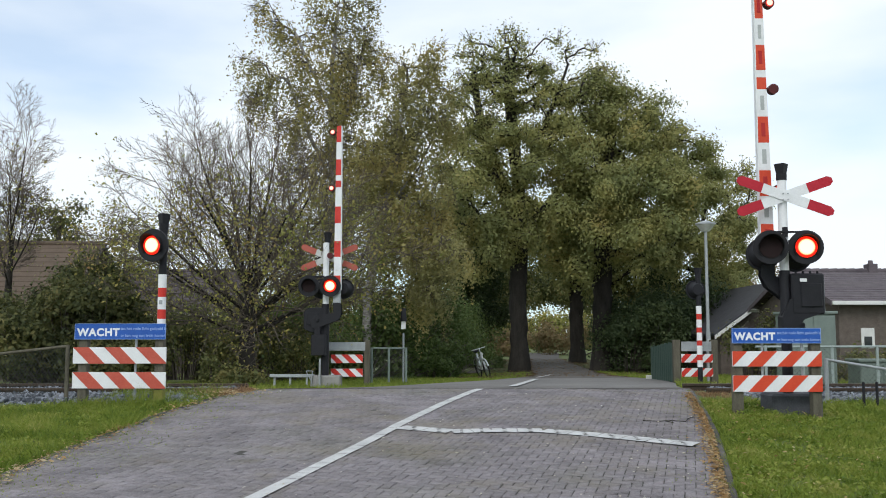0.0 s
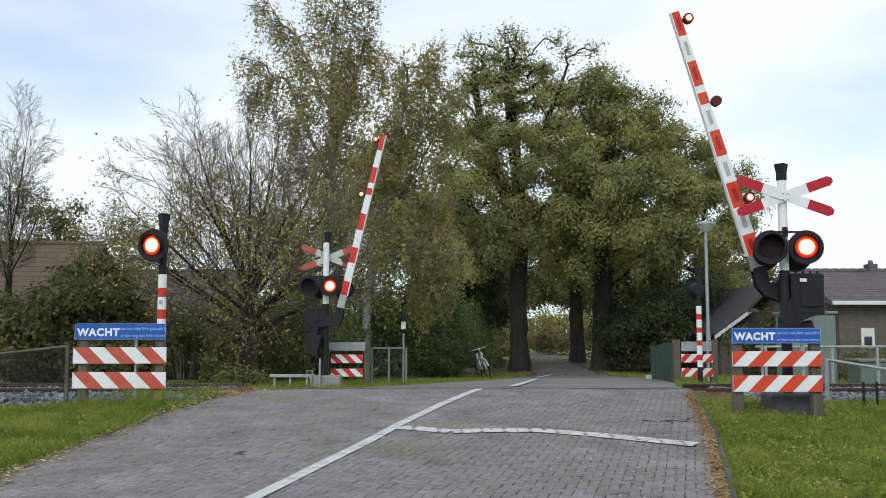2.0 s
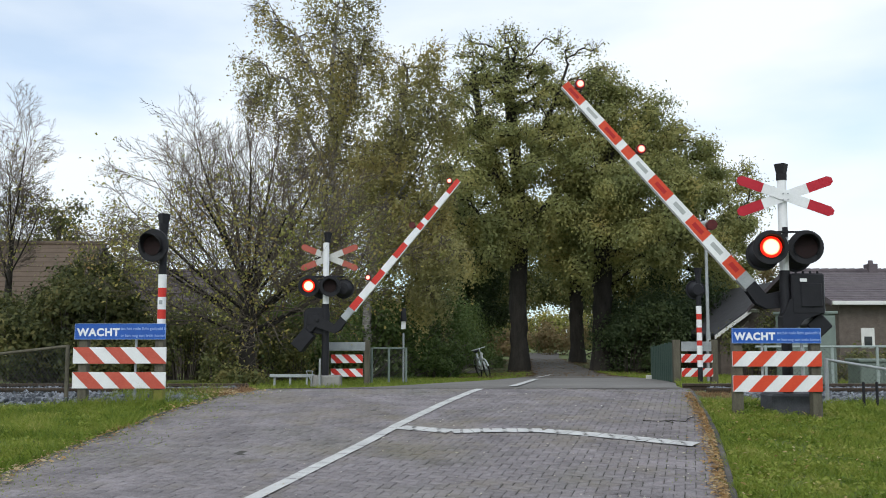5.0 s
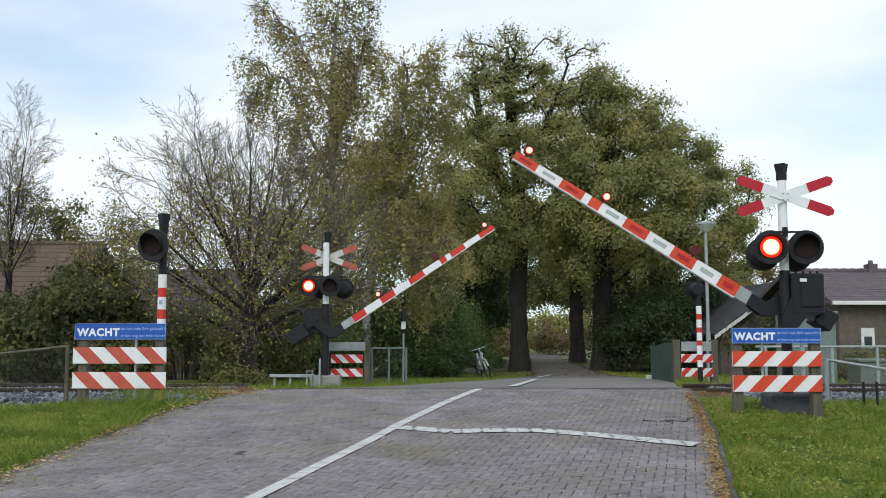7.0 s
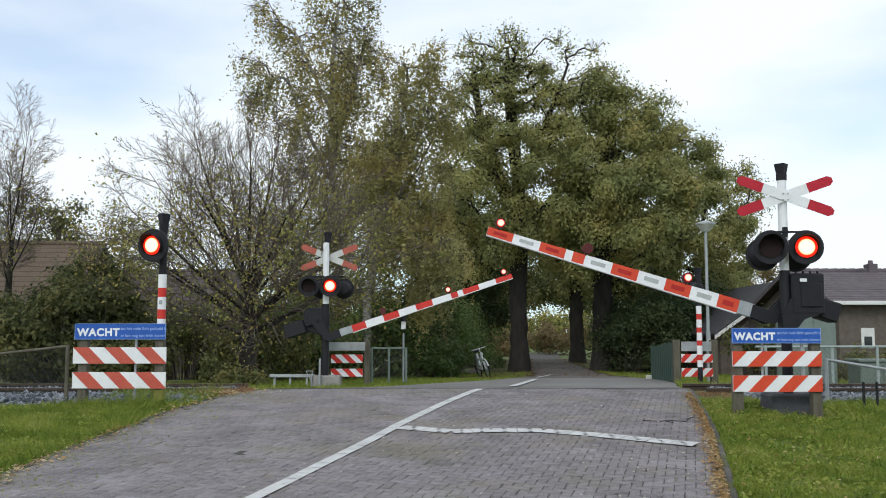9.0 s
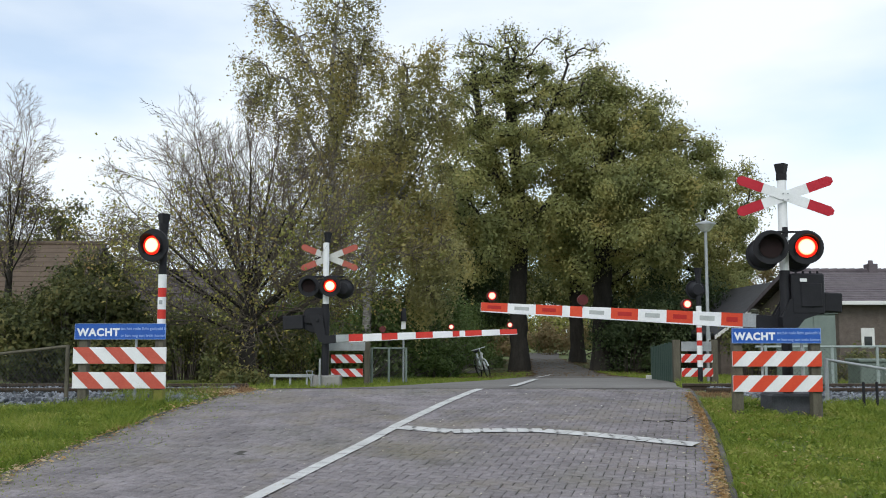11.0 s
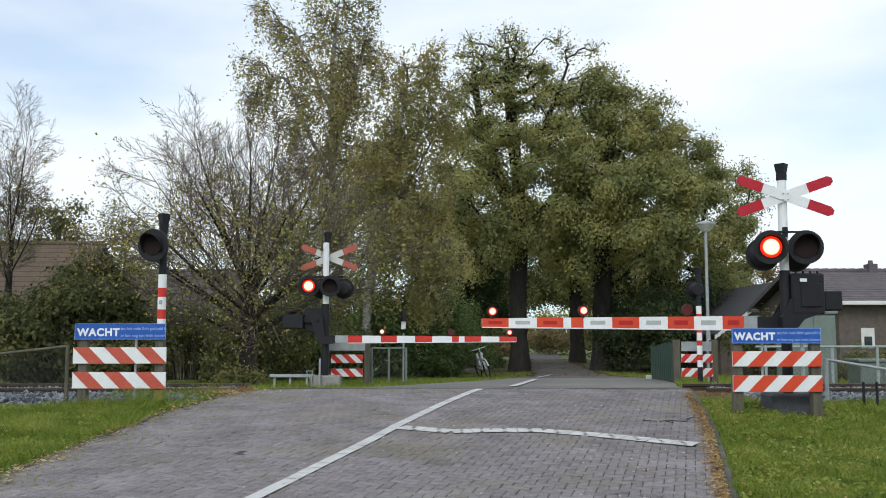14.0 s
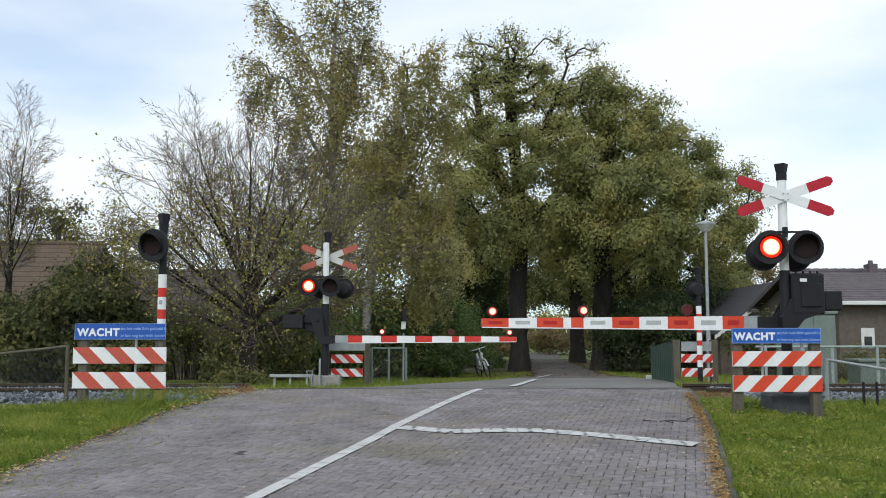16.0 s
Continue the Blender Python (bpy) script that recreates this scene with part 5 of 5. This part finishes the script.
# street lamp
lamp_post = thing("street_lamp", "slim pale street lamp with a flat conical head", "street lamp", pose(6.600, 24, 0.5))
lz = 4.217 - 0.5
part("pole", tube((0, 0, -0.1), (0, 0, 1.2), 0.06, 0.055, 14), GALV, lamp_post, smooth=True)
part("upper_pole", tube((0, 0, 1.2), (0, 0, lz), 0.042, 0.036, 14), GALV, lamp_post, smooth=True)
bm = tube((0, 0, lz), (0, 0, lz + 0.17), 0.10, 0.235, 24)
part("diffuser", bm, WHITE_OLD, lamp_post, "milky lamp diffuser", smooth=True)
bm = tube((0, 0, lz + 0.17), (0, 0, lz + 0.20), 0.25, 0.25, 24)
tube((0, 0, lz + 0.20), (0, 0, lz + 0.27), 0.25, 0.06, 24, bm)
part("shade", bm, GALV, lamp_post, "flat grey conical shade", smooth=True)


# ---- houses ----
def gable_house(label, x0, x1, y0, y1, eave, ridge, brick, tile, windows=(), chimney=None, over=0.35, along="x"):
    """A house with a pitched roof; its ridge runs along x or y."""
    g = ground_z((x0 + x1) / 2, y0)
    ob = thing("house", label, "house", pose(x0, y0, g))
    w, d, e, r = x1 - x0, y1 - y0, eave - g, ridge - g
    if along == "x":
        for yy in (0, d - 0.25):
            part("wall", box(0, w, yy, yy + 0.25, -0.2, e, 0.004), brick, ob)
        for xx in (0, w - 0.25):
            bm = bmesh.new()
            f = bm.faces.new([bm.verts.new((xx, y, z)) for y, z in ((0.25, -0.2), (d - 0.25, -0.2), (d - 0.25, e), (d / 2, r - 0.15), (0.25, e))])
            out = bmesh.ops.extrude_face_region(bm, geom=[f])
            bmesh.ops.translate(bm, verts=[q for q in out["geom"] if isinstance(q, bmesh.types.BMVert)], vec=(0.25, 0, 0))
            part("gable", bm, brick, ob)
        sides = ((-over, d / 2, e - (r - e) * over / (d / 2), r), (d + over, d / 2, e - (r - e) * over / (d / 2), r))
        n = 14
        for ya, yb, za, zb in sides:
            roof = None
            bm = bmesh.new()
            for k in range(n):
                # one course of tiles after another, each lying over the one below
                p, q = k / n, (k + 1) / n
                y_a, y_b, z_a, z_b = ya + (yb - ya) * p, ya + (yb - ya) * min(q, 1), za + (zb - za) * p, za + (zb - za) * min(q, 1)
                vs = [bm.verts.new(c) for c in ((-over, y_a, z_a + 0.034), (w + over, y_a, z_a + 0.034), (w + over, y_b, z_b + 0.015), (-over, y_b, z_b + 0.015))]
                bm.faces.new(vs)
                if roof:
                    bm.faces.new((roof[3], roof[2], vs[1], vs[0]))
                roof = vs
            part("roof", bm, tile, ob, "dull weathered roof tiles")
            part("gutter", box(-over, w + over, min(ya, ya + math.copysign(0.1, ya)), max(ya, ya + math.copysign(0.1, ya)), za - 0.10, za + 0.03, 0.01), TRIM_WHITE, ob, "white gutter board")
            for xx in (-over - 0.03, w + over):
                bm = bmesh.new()
                f = bm.faces.new([bm.verts.new((xx, y, z)) for y, z in ((ya, za - 0.12), (ya, za + 0.06), (yb, zb + 0.06), (yb, zb - 0.12))])
                out = bmesh.ops.extrude_face_region(bm, geom=[f])
                bmesh.ops.translate(bm, verts=[q for q in out["geom"] if isinstance(q, bmesh.types.BMVert)], vec=(0.03, 0, 0))
                part("bargeboard", bm, ROOF_TILE, ob)
        bm = bmesh.new()
        for k in range(int((w + 2 * over) / 0.33)):
            tube((-over + k * 0.33, d / 2, r + 0.02), (-over + k * 0.33 + 0.34, d / 2, r + 0.03), 0.09, 0.10, 8, bm)
        part("ridge_tiles", bm, tile, ob)
    else:
        bm = bmesh.new()
        f = bm.faces.new([bm.verts.new((x, 0, z)) for x, z in ((0, -0.2), (w, -0.2), (w, e), (w / 2, r - 0.12), (0, e))])
        out = bmesh.ops.extrude_face_region(bm, geom=[f])
        bmesh.ops.translate(bm, verts=[q for q in out["geom"] if isinstance(q, bmesh.types.BMVert)], vec=(0, d, 0))
        part("wall", bm, brick, ob)
        for s in (-1, 1):
            xe = w / 2 + s * (w / 2 + over)
            ze = e - (r - e) * over / (w / 2)
            bm = plate([(w / 2, r), (xe, ze), (xe, ze + 0.12), (w / 2, r + 0.12)], -over, d + over)
            part("roof", bm, tile, ob, "dark roof slope")
            part("bargeboard", plate([(w / 2, r - 0.14), (xe, ze - 0.14), (xe, ze + 0.03), (w / 2, r + 0.03)], -over - 0.04, -over - 0.005), TRIM_WHITE, ob, "white bargeboard")
    for wx0, wx1, wz0, wz1 in windows:
        win = part("window", box(wx0, wx1, -0.03, 0.02, wz0, wz1, 0.005), TRIM_WHITE, ob, "white-framed window")
        part("pane", box(wx0 + 0.09, wx1 - 0.09, -0.036, -0.02, wz0 + 0.09, wz1 - 0.28, 0.0), PANE, win)
        part("pane", box(wx0 + 0.09, wx1 - 0.09, -0.036, -0.02, wz1 - 0.22, wz1 - 0.06, 0.0), TRIM_WHITE, win)
    if chimney:
        cx, cw, cz = chimney
        part("chimney", box(cx, cx + cw, d / 2 - 0.25, d / 2 + 0.25, r - 0.3, cz - g, 0.01), ROOF_TILE, ob, "dark brick chimney")
        part("chimney_pot", tube((cx + cw / 2, d / 2, cz - g - 0.01), (cx + cw / 2, d / 2, cz - g + 0.14), 0.1, 0.08, 10), ROOF_TILE, ob)
    return ob


gable_house("low brick bungalow with dark tiled roof and white gutter", 13.15, 24, 32, 40, 2.845, 4.044, HOUSE_BRICK, ROOF_TILE, ((0.72, 1.16, 1.232 - 0.2, 1.904 - 0.2),), (15.905 - 13.15, 0.32, 4.321))
gable_house("house with dark roof and white bargeboards behind the shrubs", 11.797, 17.520, 41, 50, 1.889, 3.934, HOUSE_BRICK, SLATE, along="y")
gable_house("old house with brown tiled roof behind garden shrubs", -24, -12.0, 29.8, 36.2, 2.5, 4.773, HOUSE_BRICK, ROOF_BROWN, over=0.3)
gable_house("long low outbuilding with grey-brown roof", -17.205, -9.8, 44, 50, 2.9, 4.813, HOUSE_BRICK, ROOF_TILE)

# ---- bicycle ----
bike = thing("bicycle", "white city bicycle leaning at the lane's edge", "bicycle", pose(1.53, 35.5, ground_z(1.53, 35.5) + 0.03, 0, 0, -76) @ pose(0, 0, 0, 16))
for x, name in ((-0.53, "rear_wheel"), (0.55, "front_wheel")):
    own = bmesh.new()
    rings = []
    for i in range(28):
        a = 2 * math.pi * i / 28
        rings.append([own.verts.new((x + math.cos(a) * (0.33 + 0.022 * math.cos(b)), 0.022 * math.sin(b), 0.35 + math.sin(a) * (0.33 + 0.022 * math.cos(b)))) for b in (0, 1.57, 3.14, 4.71)])
    for p, q in zip(rings, rings[1:] + rings[:1]):
        for k in range(4):
            own.faces.new((p[k], p[(k + 1) % 4], q[(k + 1) % 4], q[k]))
    wheel = part(name, own, RUBBER, bike, "black tyre")
    own = tube((x, -0.04, 0.35), (x, 0.04, 0.35), 0.025, 0.025, 8)
    for i in range(12):
        a = 2 * math.pi * i / 12
        tube((x, 0, 0.35), (x + math.cos(a) * 0.31, 0, 0.35 + math.sin(a) * 0.31), 0.004, 0.004, 4, own)
    part("spokes", own, GALV, wheel)
    own = bmesh.new()
    for i in range(10):
        a, b = radians(20 + 15 * i), radians(36 + 15 * i)
        tube((x + math.cos(a) * 0.375, 0, 0.35 + math.sin(a) * 0.375), (x + math.cos(b) * 0.375, 0, 0.35 + math.sin(b) * 0.375), 0.03, 0.03, 6, own)
    part("mudguard", own, BIKE_WHITE, bike)
own = bmesh.new()
for a, b, r in (((-0.53, 0, 0.35), (-0.08, 0, 0.32), 0.014), ((-0.53, 0, 0.35), (-0.2, 0, 0.85), 0.014), ((-0.08, 0, 0.32), (-0.22, 0, 0.92), 0.02), ((-0.08, 0, 0.32), (0.36, 0, 0.78), 0.024), ((-0.17, 0, 0.66), (0.36, 0, 0.84), 0.02), ((0.35, 0, 0.95), (0.40, 0, 0.70), 0.022), ((0.40, 0, 0.70), (0.55, 0, 0.35), 0.018)):
    tube(a, b, r * 1.9, r * 1.9, 8, own)
part("frame", own, BIKE_WHITE, bike)
own = tube((-0.22, 0, 0.90), (-0.22, 0, 0.98), 0.014, 0.014, 8)
box(-0.36, -0.10, -0.09, 0.09, 0.97, 1.03, 0.025, own)
part("saddle", own, BLACK, bike)
own = tube((0.35, 0, 0.95), (0.33, 0, 1.10), 0.014, 0.014, 8)
tube((0.33, -0.22, 1.11), (0.33, 0.22, 1.11), 0.013, 0.013, 8, own)
for s in (-1, 1):
    tube((0.33, 0.22 * s, 1.11), (0.16, 0.24 * s, 1.10), 0.016, 0.016, 8, own)
part("handlebar", own, BIKE_WHITE, bike)
own = box(-0.80, -0.28, -0.07, 0.07, 0.74, 0.765, 0.006)
part("carrier", own, BLACK, bike)
part("headlight", box(0.42, 0.50, -0.04, 0.04, 0.86, 0.95, 0.02), BIKE_WHITE, bike)

# ---- kerbs, leaves and grass ----
for name, line, side, lift, y_end in (("kerb", RIGHT, 1, 0.014, 14.4), ("kerb", LEFT, -1, 0.008, 14.2)):
    ob = thing(name, "worn concrete kerb edging along the paved road", "kerb", pose(0, 0, 0), "kerbs", "structure")
    y = 5.4
    stone = None
    while y < y_end:
        y2 = y + 0.8
        xa, xb = path(line, y), path(line, y2)
        length = math.hypot(xb - xa, y2 - y)
        xm, ym = (xa + xb) / 2 + side * 0.03, (y + y2) / 2
        if stone is None:
            stone = part("kerb_stone", box(-0.03, 0.03, -0.397, 0.397, -0.18, 0, 0.01), KERB_STONE, ob)
            k = stone
        else:
            k = new("kerb_stone", stone.data)
            k.parent = ob
        pitch = math.degrees(math.atan2(ease(y2) - ease(y), length))
        k.matrix_basis = pose(xm, ym, ease(ym) + lift + random.uniform(-0.006, 0.006), pitch, random.uniform(-2, 2), -math.degrees(math.atan2(xb - xa, y2 - y)))
        y = y2

n_r, n_l, n_s, n_g = 1900, 620, 420, 320
yy = 6.3 + rng.random(n_r) ** 1.3 * 7.5
right_edge = np.array([path(RIGHT, y) for y in yy])
pr = np.stack([right_edge - np.abs(rng.normal(size=n_r)) * 0.062 - 0.005, yy], axis=1)
yy = 7.2 + rng.random(n_l) ** 1.9 * 7.0
left_edge = np.array([path(LEFT, y) for y in yy])
pl = np.stack([left_edge + rng.normal(size=n_l) * 0.09 + 0.02, yy], axis=1)
yy = 6.5 + rng.random(n_s) * 8
u = rng.random(n_s) ** 0.5
ps = np.stack([np.array([path(LEFT, y) * (1 - t) + path(RIGHT, y) * t for y, t in zip(yy, u)]), yy], axis=1)
yy = 6.5 + rng.random(n_g) * 7.5
pg = np.stack([np.array([path(RIGHT, y) for y in yy]) + 0.1 + np.abs(rng.normal(size=n_g)) * 0.8, yy], axis=1)
pd = np.stack([-3.05 + rng.normal(size=350) * 0.22, 14.0 + rng.normal(size=350) * 0.3], axis=1)
spots = np.concatenate([pr, pl, pg, pd])
pz = np.array([max(road_z(x, y) + 0.02, ground_z(x, y)) if path(LEFT, y) < x < path(RIGHT, y) else ground_z(x, y) + 0.05 for x, y in spots]) + rng.random(len(spots)) * 0.015
flecks = leaves("leaf_flecks", np.array([(x, y, road_z(x, y) + 0.02) for x, y in ps]), 0.026, FLECK, None, flat=4.0)
tagged(flecks, "small pale leaf scraps strewn over the pavers", "leaves", kind="stuff")
litter = leaves("fallen_leaves", np.column_stack([spots, pz]), 0.042, FALLEN, None, flat=4.0)
tagged(litter, "dry yellow-brown leaves fallen in the gutter", "leaves", kind="stuff")
yy = 31 + rng.random(5200) ** 0.8 * 40
u = np.where(rng.random(5200) < 0.22, rng.beta(0.35, 0.35, 5200), np.where(rng.random(5200) < 0.5, rng.uniform(-0.8, 0.0, 5200), rng.uniform(1.0, 1.8, 5200)))
xx = np.array([path(LEFT, y) * (1 - t) + path(RIGHT, y) * t for y, t in zip(yy, u)])
zz = np.array([road_z(x, y) + 0.022 if 0 < t < 1 else ground_z(x, y) + 0.06 for x, y, t in zip(xx, yy, u)])
tagged(leaves("fallen_leaves", np.stack([xx, yy, zz], axis=1), 0.10, LITTER, None, flat=4.0), "brown oak leaves lying on the lane", "leaves", kind="stuff")
own = bmesh.new()
for a, b in (((2.25, 10.95), (2.42, 10.9)), ((2.42, 10.9), (2.55, 10.96)), ((2.55, 10.96), (2.72, 10.9)), ((2.5, 10.94), (2.56, 10.8)), ((2.72, 10.9), (2.80, 11.12)), ((2.80, 11.12), (2.92, 11.3))):
    tube((*a, road_z(*a) + 0.02), (*b, road_z(*b) + 0.02), 0.006, 0.004, 5, own)
tagged(part("twig", own, BARK, None), "dead brown twig lying on the pavers", "twig")


def blades(count, xs_of, y0, y1, low, high, width):
    y = rng.uniform(y0, y1, count)
    x = xs_of(y, rng.random(count))
    z = np.array([road_z(a, b) + 0.008 if path(LEFT, b) < a < path(RIGHT, b) else ground_z(a, b) - 0.01 for a, b in zip(x, y)])
    tuft = np.array([noise.noise((a * 1.6, b * 1.6, 3.0)) for a, b in zip(x, y)])
    h = rng.uniform(low, high, count) * (1 + 0.9 * tuft + 0.5 * np.array([noise.noise((a * 5.0, b * 5.0, 8.0)) for a, b in zip(x, y)]))
    ang = rng.uniform(0, np.pi, count)
    wx, wy = np.cos(ang) * width / 2, np.sin(ang) * width / 2
    lean = rng.normal(size=(count, 2)) * h[:, None] * 0.7
    v = np.stack([np.stack([x - wx, y - wy, z], 1), np.stack([x + wx, y + wy, z], 1), np.stack([x + lean[:, 0], y + lean[:, 1], z + h], 1)], axis=1)
    return v.reshape(-1, 3)


edge = lambda line, y: np.interp(y, [p[1] for p in line], [p[0] for p in line])
green_v = np.concatenate([
    blades(2600, lambda y, u: edge(LEFT, y) + u ** 4 * 0.9 - 0.05, 7.0, 14.4, 0.008, 0.022, 0.012),
    blades(900, lambda y, u: edge(RIGHT, y) - u ** 3 * 0.5, 6.3, 14.4, 0.006, 0.016, 0.010),
    blades(4000, lambda y, u: 5.0 + u * 4.5, 12.0, 13.2, 0.06, 0.16, 0.013),
    blades(1800, lambda y, u: -3.2 - u * 1.6, 12.8, 14.6, 0.05, 0.2, 0.012),
    blades(95000, lambda y, u: edge(RIGHT, y) + 0.05 + u ** 1.1 * 5.5, 6.3, 13.2, 0.025, 0.095, 0.012),
    blades(60000, lambda y, u: edge(LEFT, y) - 0.03 - u ** 1.1 * 5.5, 7.0, 12.9, 0.04, 0.12, 0.012),
    blades(9000, lambda y, u: edge(LEFT, y) - 0.3 - u * 6, 18.8, 27, 0.035, 0.09, 0.025),
    blades(26000, lambda y, u: edge(LEFT, y) - 0.2 - u ** 1.3 * 8, 17.6, 44, 0.04, 0.10, 0.03),
    blades(34000, lambda y, u: edge(RIGHT, y) + 0.1 + u ** 1.6 * 8, 17.6, 44, 0.05, 0.12, 0.03),
])
dry_v = np.concatenate([blades(1500, lambda y, u: -3.65 + u * 0.85, 13.9, 14.6, 0.03, 0.13, 0.012), blades(500, lambda y, u: 3.7 + u * 0.5, 13.6, 14.5, 0.02, 0.08, 0.012)])
tagged(mesh_object("dry_weeds", dry_v, np.arange(len(dry_v)).reshape(-1, 3), DRY_WEED), "rust-brown withered weeds at the road's edge", "weeds", kind="stuff")
low = [(edge(RIGHT, y) + 0.08 + rng.random() ** 1.1 * 5.2, y) for y in rng.uniform(6.3, 13.0, 30000)] + [(edge(LEFT, y) - 0.05 - rng.random() ** 1.1 * 4.8, y) for y in rng.uniform(7.0, 12.8, 16000)]
low = np.array([(x, y, ground_z(x, y) + rng.uniform(0.015, 0.06) * (1 + 1.1 * noise.noise((x * 3.2, y * 3.2, 5.0)))) for x, y in low if noise.noise((x * 3.2, y * 3.2, 5.0)) > -0.12])
tagged(leaves("clover", low, 0.04, GRASS, None, flat=1.2), "low broad-leaved weeds growing among the grass", "weeds", kind="stuff")
lawn = mesh_object("grass", green_v, np.arange(len(green_v)).reshape(-1, 3), GRASS)
tagged(lawn, "rough green grass on the road verges", "grass", kind="stuff")

# ---- pavers ----
# clinkers in herringbone: pairs of stones laid square to each other
ANG, UNIT = 14.5, 0.08
along, across = np.array((math.sin(radians(ANG)), math.cos(radians(ANG)))), np.array((math.cos(radians(ANG)), -math.sin(radians(ANG))))
spots = []
for i in range(-95, 120):
    for j in range(-40, 150):
        k = (i - j) % 4
        if k not in (0, 3):
            continue
        u, w = (i + 1, j + 0.5) if k == 0 else (i + 0.5, j + 1)
        p = along * (3.5 + w * UNIT) + across * (u * UNIT) + rng.normal(size=2) * 0.002
        if 5.45 < p[1] < 14.62 and path(LEFT, p[1]) + 0.03 < p[0] < path(RIGHT, p[1]) - 0.03:
            spots.append((*p, road_z(*p) + 0.008 + rng.normal() * 0.0022 + 0.006 * noise.noise((p[0] * 0.8, p[1] * 0.8, 9.0)), k == 0))
single = [p for p in spots if 7.3 < p[1] < 8.2 and -2.2 < p[0] < 2.2][:300]
kept = set(single)
rest = [p for p in spots if p not in kept]
HX, HY, IN = 0.0773, 0.0376, 0.005
corner = np.array([(-HX, -HY, -0.03), (HX, -HY, -0.03), (HX, HY, -0.03), (-HX, HY, -0.03),
                   (-HX, -HY, -0.005), (HX, -HY, -0.005), (HX, HY, -0.005), (-HX, HY, -0.005),
                   (-HX + IN, -HY + IN, 0), (HX - IN, -HY + IN, 0), (HX - IN, HY - IN, 0), (-HX + IN, HY - IN, 0)])
quads = np.array([(8, 9, 10, 11)] + [(a, (a + 1) % 4, (a + 1) % 4 + 4, a + 4) for a in range(4)] + [(a + 4, (a + 1) % 4 + 4, (a + 1) % 4 + 8, a + 8) for a in range(4)])
v = []
for x, y, z, flat in rest:
    turn = radians(-ANG + (0 if flat else 90) + rng.normal() * 0.6)
    c, q = math.cos(turn), math.sin(turn)
    local = corner @ np.array(((c, q, 0), (-q, c, 0), (0, 0, 1)))
    local[:, 2] += local[:, 0] * rng.normal() * 0.02 + local[:, 1] * (0.054 + rng.normal() * 0.02)
    v.append(local + (x, y, z))
f = (np.arange(len(rest)) * 12)[:, None, None] + quads[None]
stones = mesh_object("pavers", np.concatenate(v), f.reshape(-1, 4), PAVER, paved_road)
stones["kind"] = "stuff"
brick_ob = mesh_object("paver", corner, quads, PAVER_EACH, paved_road)
for i, (x, y, z, flat) in enumerate(single):
    ob = brick_ob if i == 0 else new("paver", brick_ob.data)
    ob.parent = paved_road
    ob.matrix_basis = pose(x, y, z, math.degrees(0.054) + rng.normal() * 1.1, rng.normal() * 1.1) @ pose(0, 0, 0, 0, 0, -ANG + (0 if flat else 90))


# ---- motion ----
NEAR_ANGLES = ((0, 89.7), (0.75, 89.7), (1.0, 86.3), (1.5, 78.7), (2.0, 73.5), (2.5, 69.2), (3.0, 65.0), (3.5, 60.7), (4.0, 56.2), (4.2, 54.6), (5.25, 46.0), (6.3, 37.3), (6.5, 35.8), (7.0, 31.8), (7.5, 27.9), (8.0, 24.1), (8.5, 20.7), (9.0, 16.8), (9.2, 15.5), (10.2, 8.2), (11.0, 2.9), (11.3, 1.8), (11.5, 1.1), (11.8, -0.3), (12.1, -0.2), (12.5, 0.1), (13.0, 0.0), (16.0, 0.0))
FAR_ANGLES = ((0, 89.9), (0.75, 89.9), (1.0, 87.0), (1.5, 81.2), (2.0, 76.4), (2.5, 72.2), (3.0, 67.9), (3.5, 63.8), (4.0, 58.7), (4.2, 57.0), (5.25, 47.8), (6.3, 38.6), (6.5, 37.0), (7.0, 33.1), (7.5, 29.3), (8.0, 25.2), (8.5, 21.7), (9.0, 18.0), (9.2, 16.3), (10.2, 8.6), (11.0, 2.2), (11.3, 0.5), (11.6, -0.3), (12.0, 0.0), (16.0, 0.0))


def motions():
    walk(near_boom, [(t, pose(4.438 - NX, 0, 2.052 - NZ, -0.5, 0, 1.3) @ pose(0, 0, 0, 0, a, 0)) for t, a in NEAR_ANGLES])
    walk(far_boom, [(t, pose(-2.629 - FX, 0, 1.917 - FZ, -0.5, 0, -5.65) @ pose(0, 0, 0, 0, -a, 0)) for t, a in FAR_ANGLES])
    changes = sorted([(t, 1) for t in TO_LEFT] + [(t, -1) for t in TO_RIGHT])
    for glow, phase, lit, dark, rest in LAMPS:
        spot = lambda on: rest @ Matrix.Translation((0, lit if on else dark, 0))
        if phase == 0:
            walk(glow, [(0.0, spot(True)), (16.0, spot(True))])
            continue
        rows, on = [(0.0, spot(phase == -1))], phase == -1
        for t, side in changes:
            step = int(t * FPS + 0.5)
            rows.append(((step - 1) / FPS, spot(on)))
            on = side == phase
            rows.append((step / FPS, spot(on)))
        rows.append((16.0, spot(on)))
        walk(glow, rows)


motions()
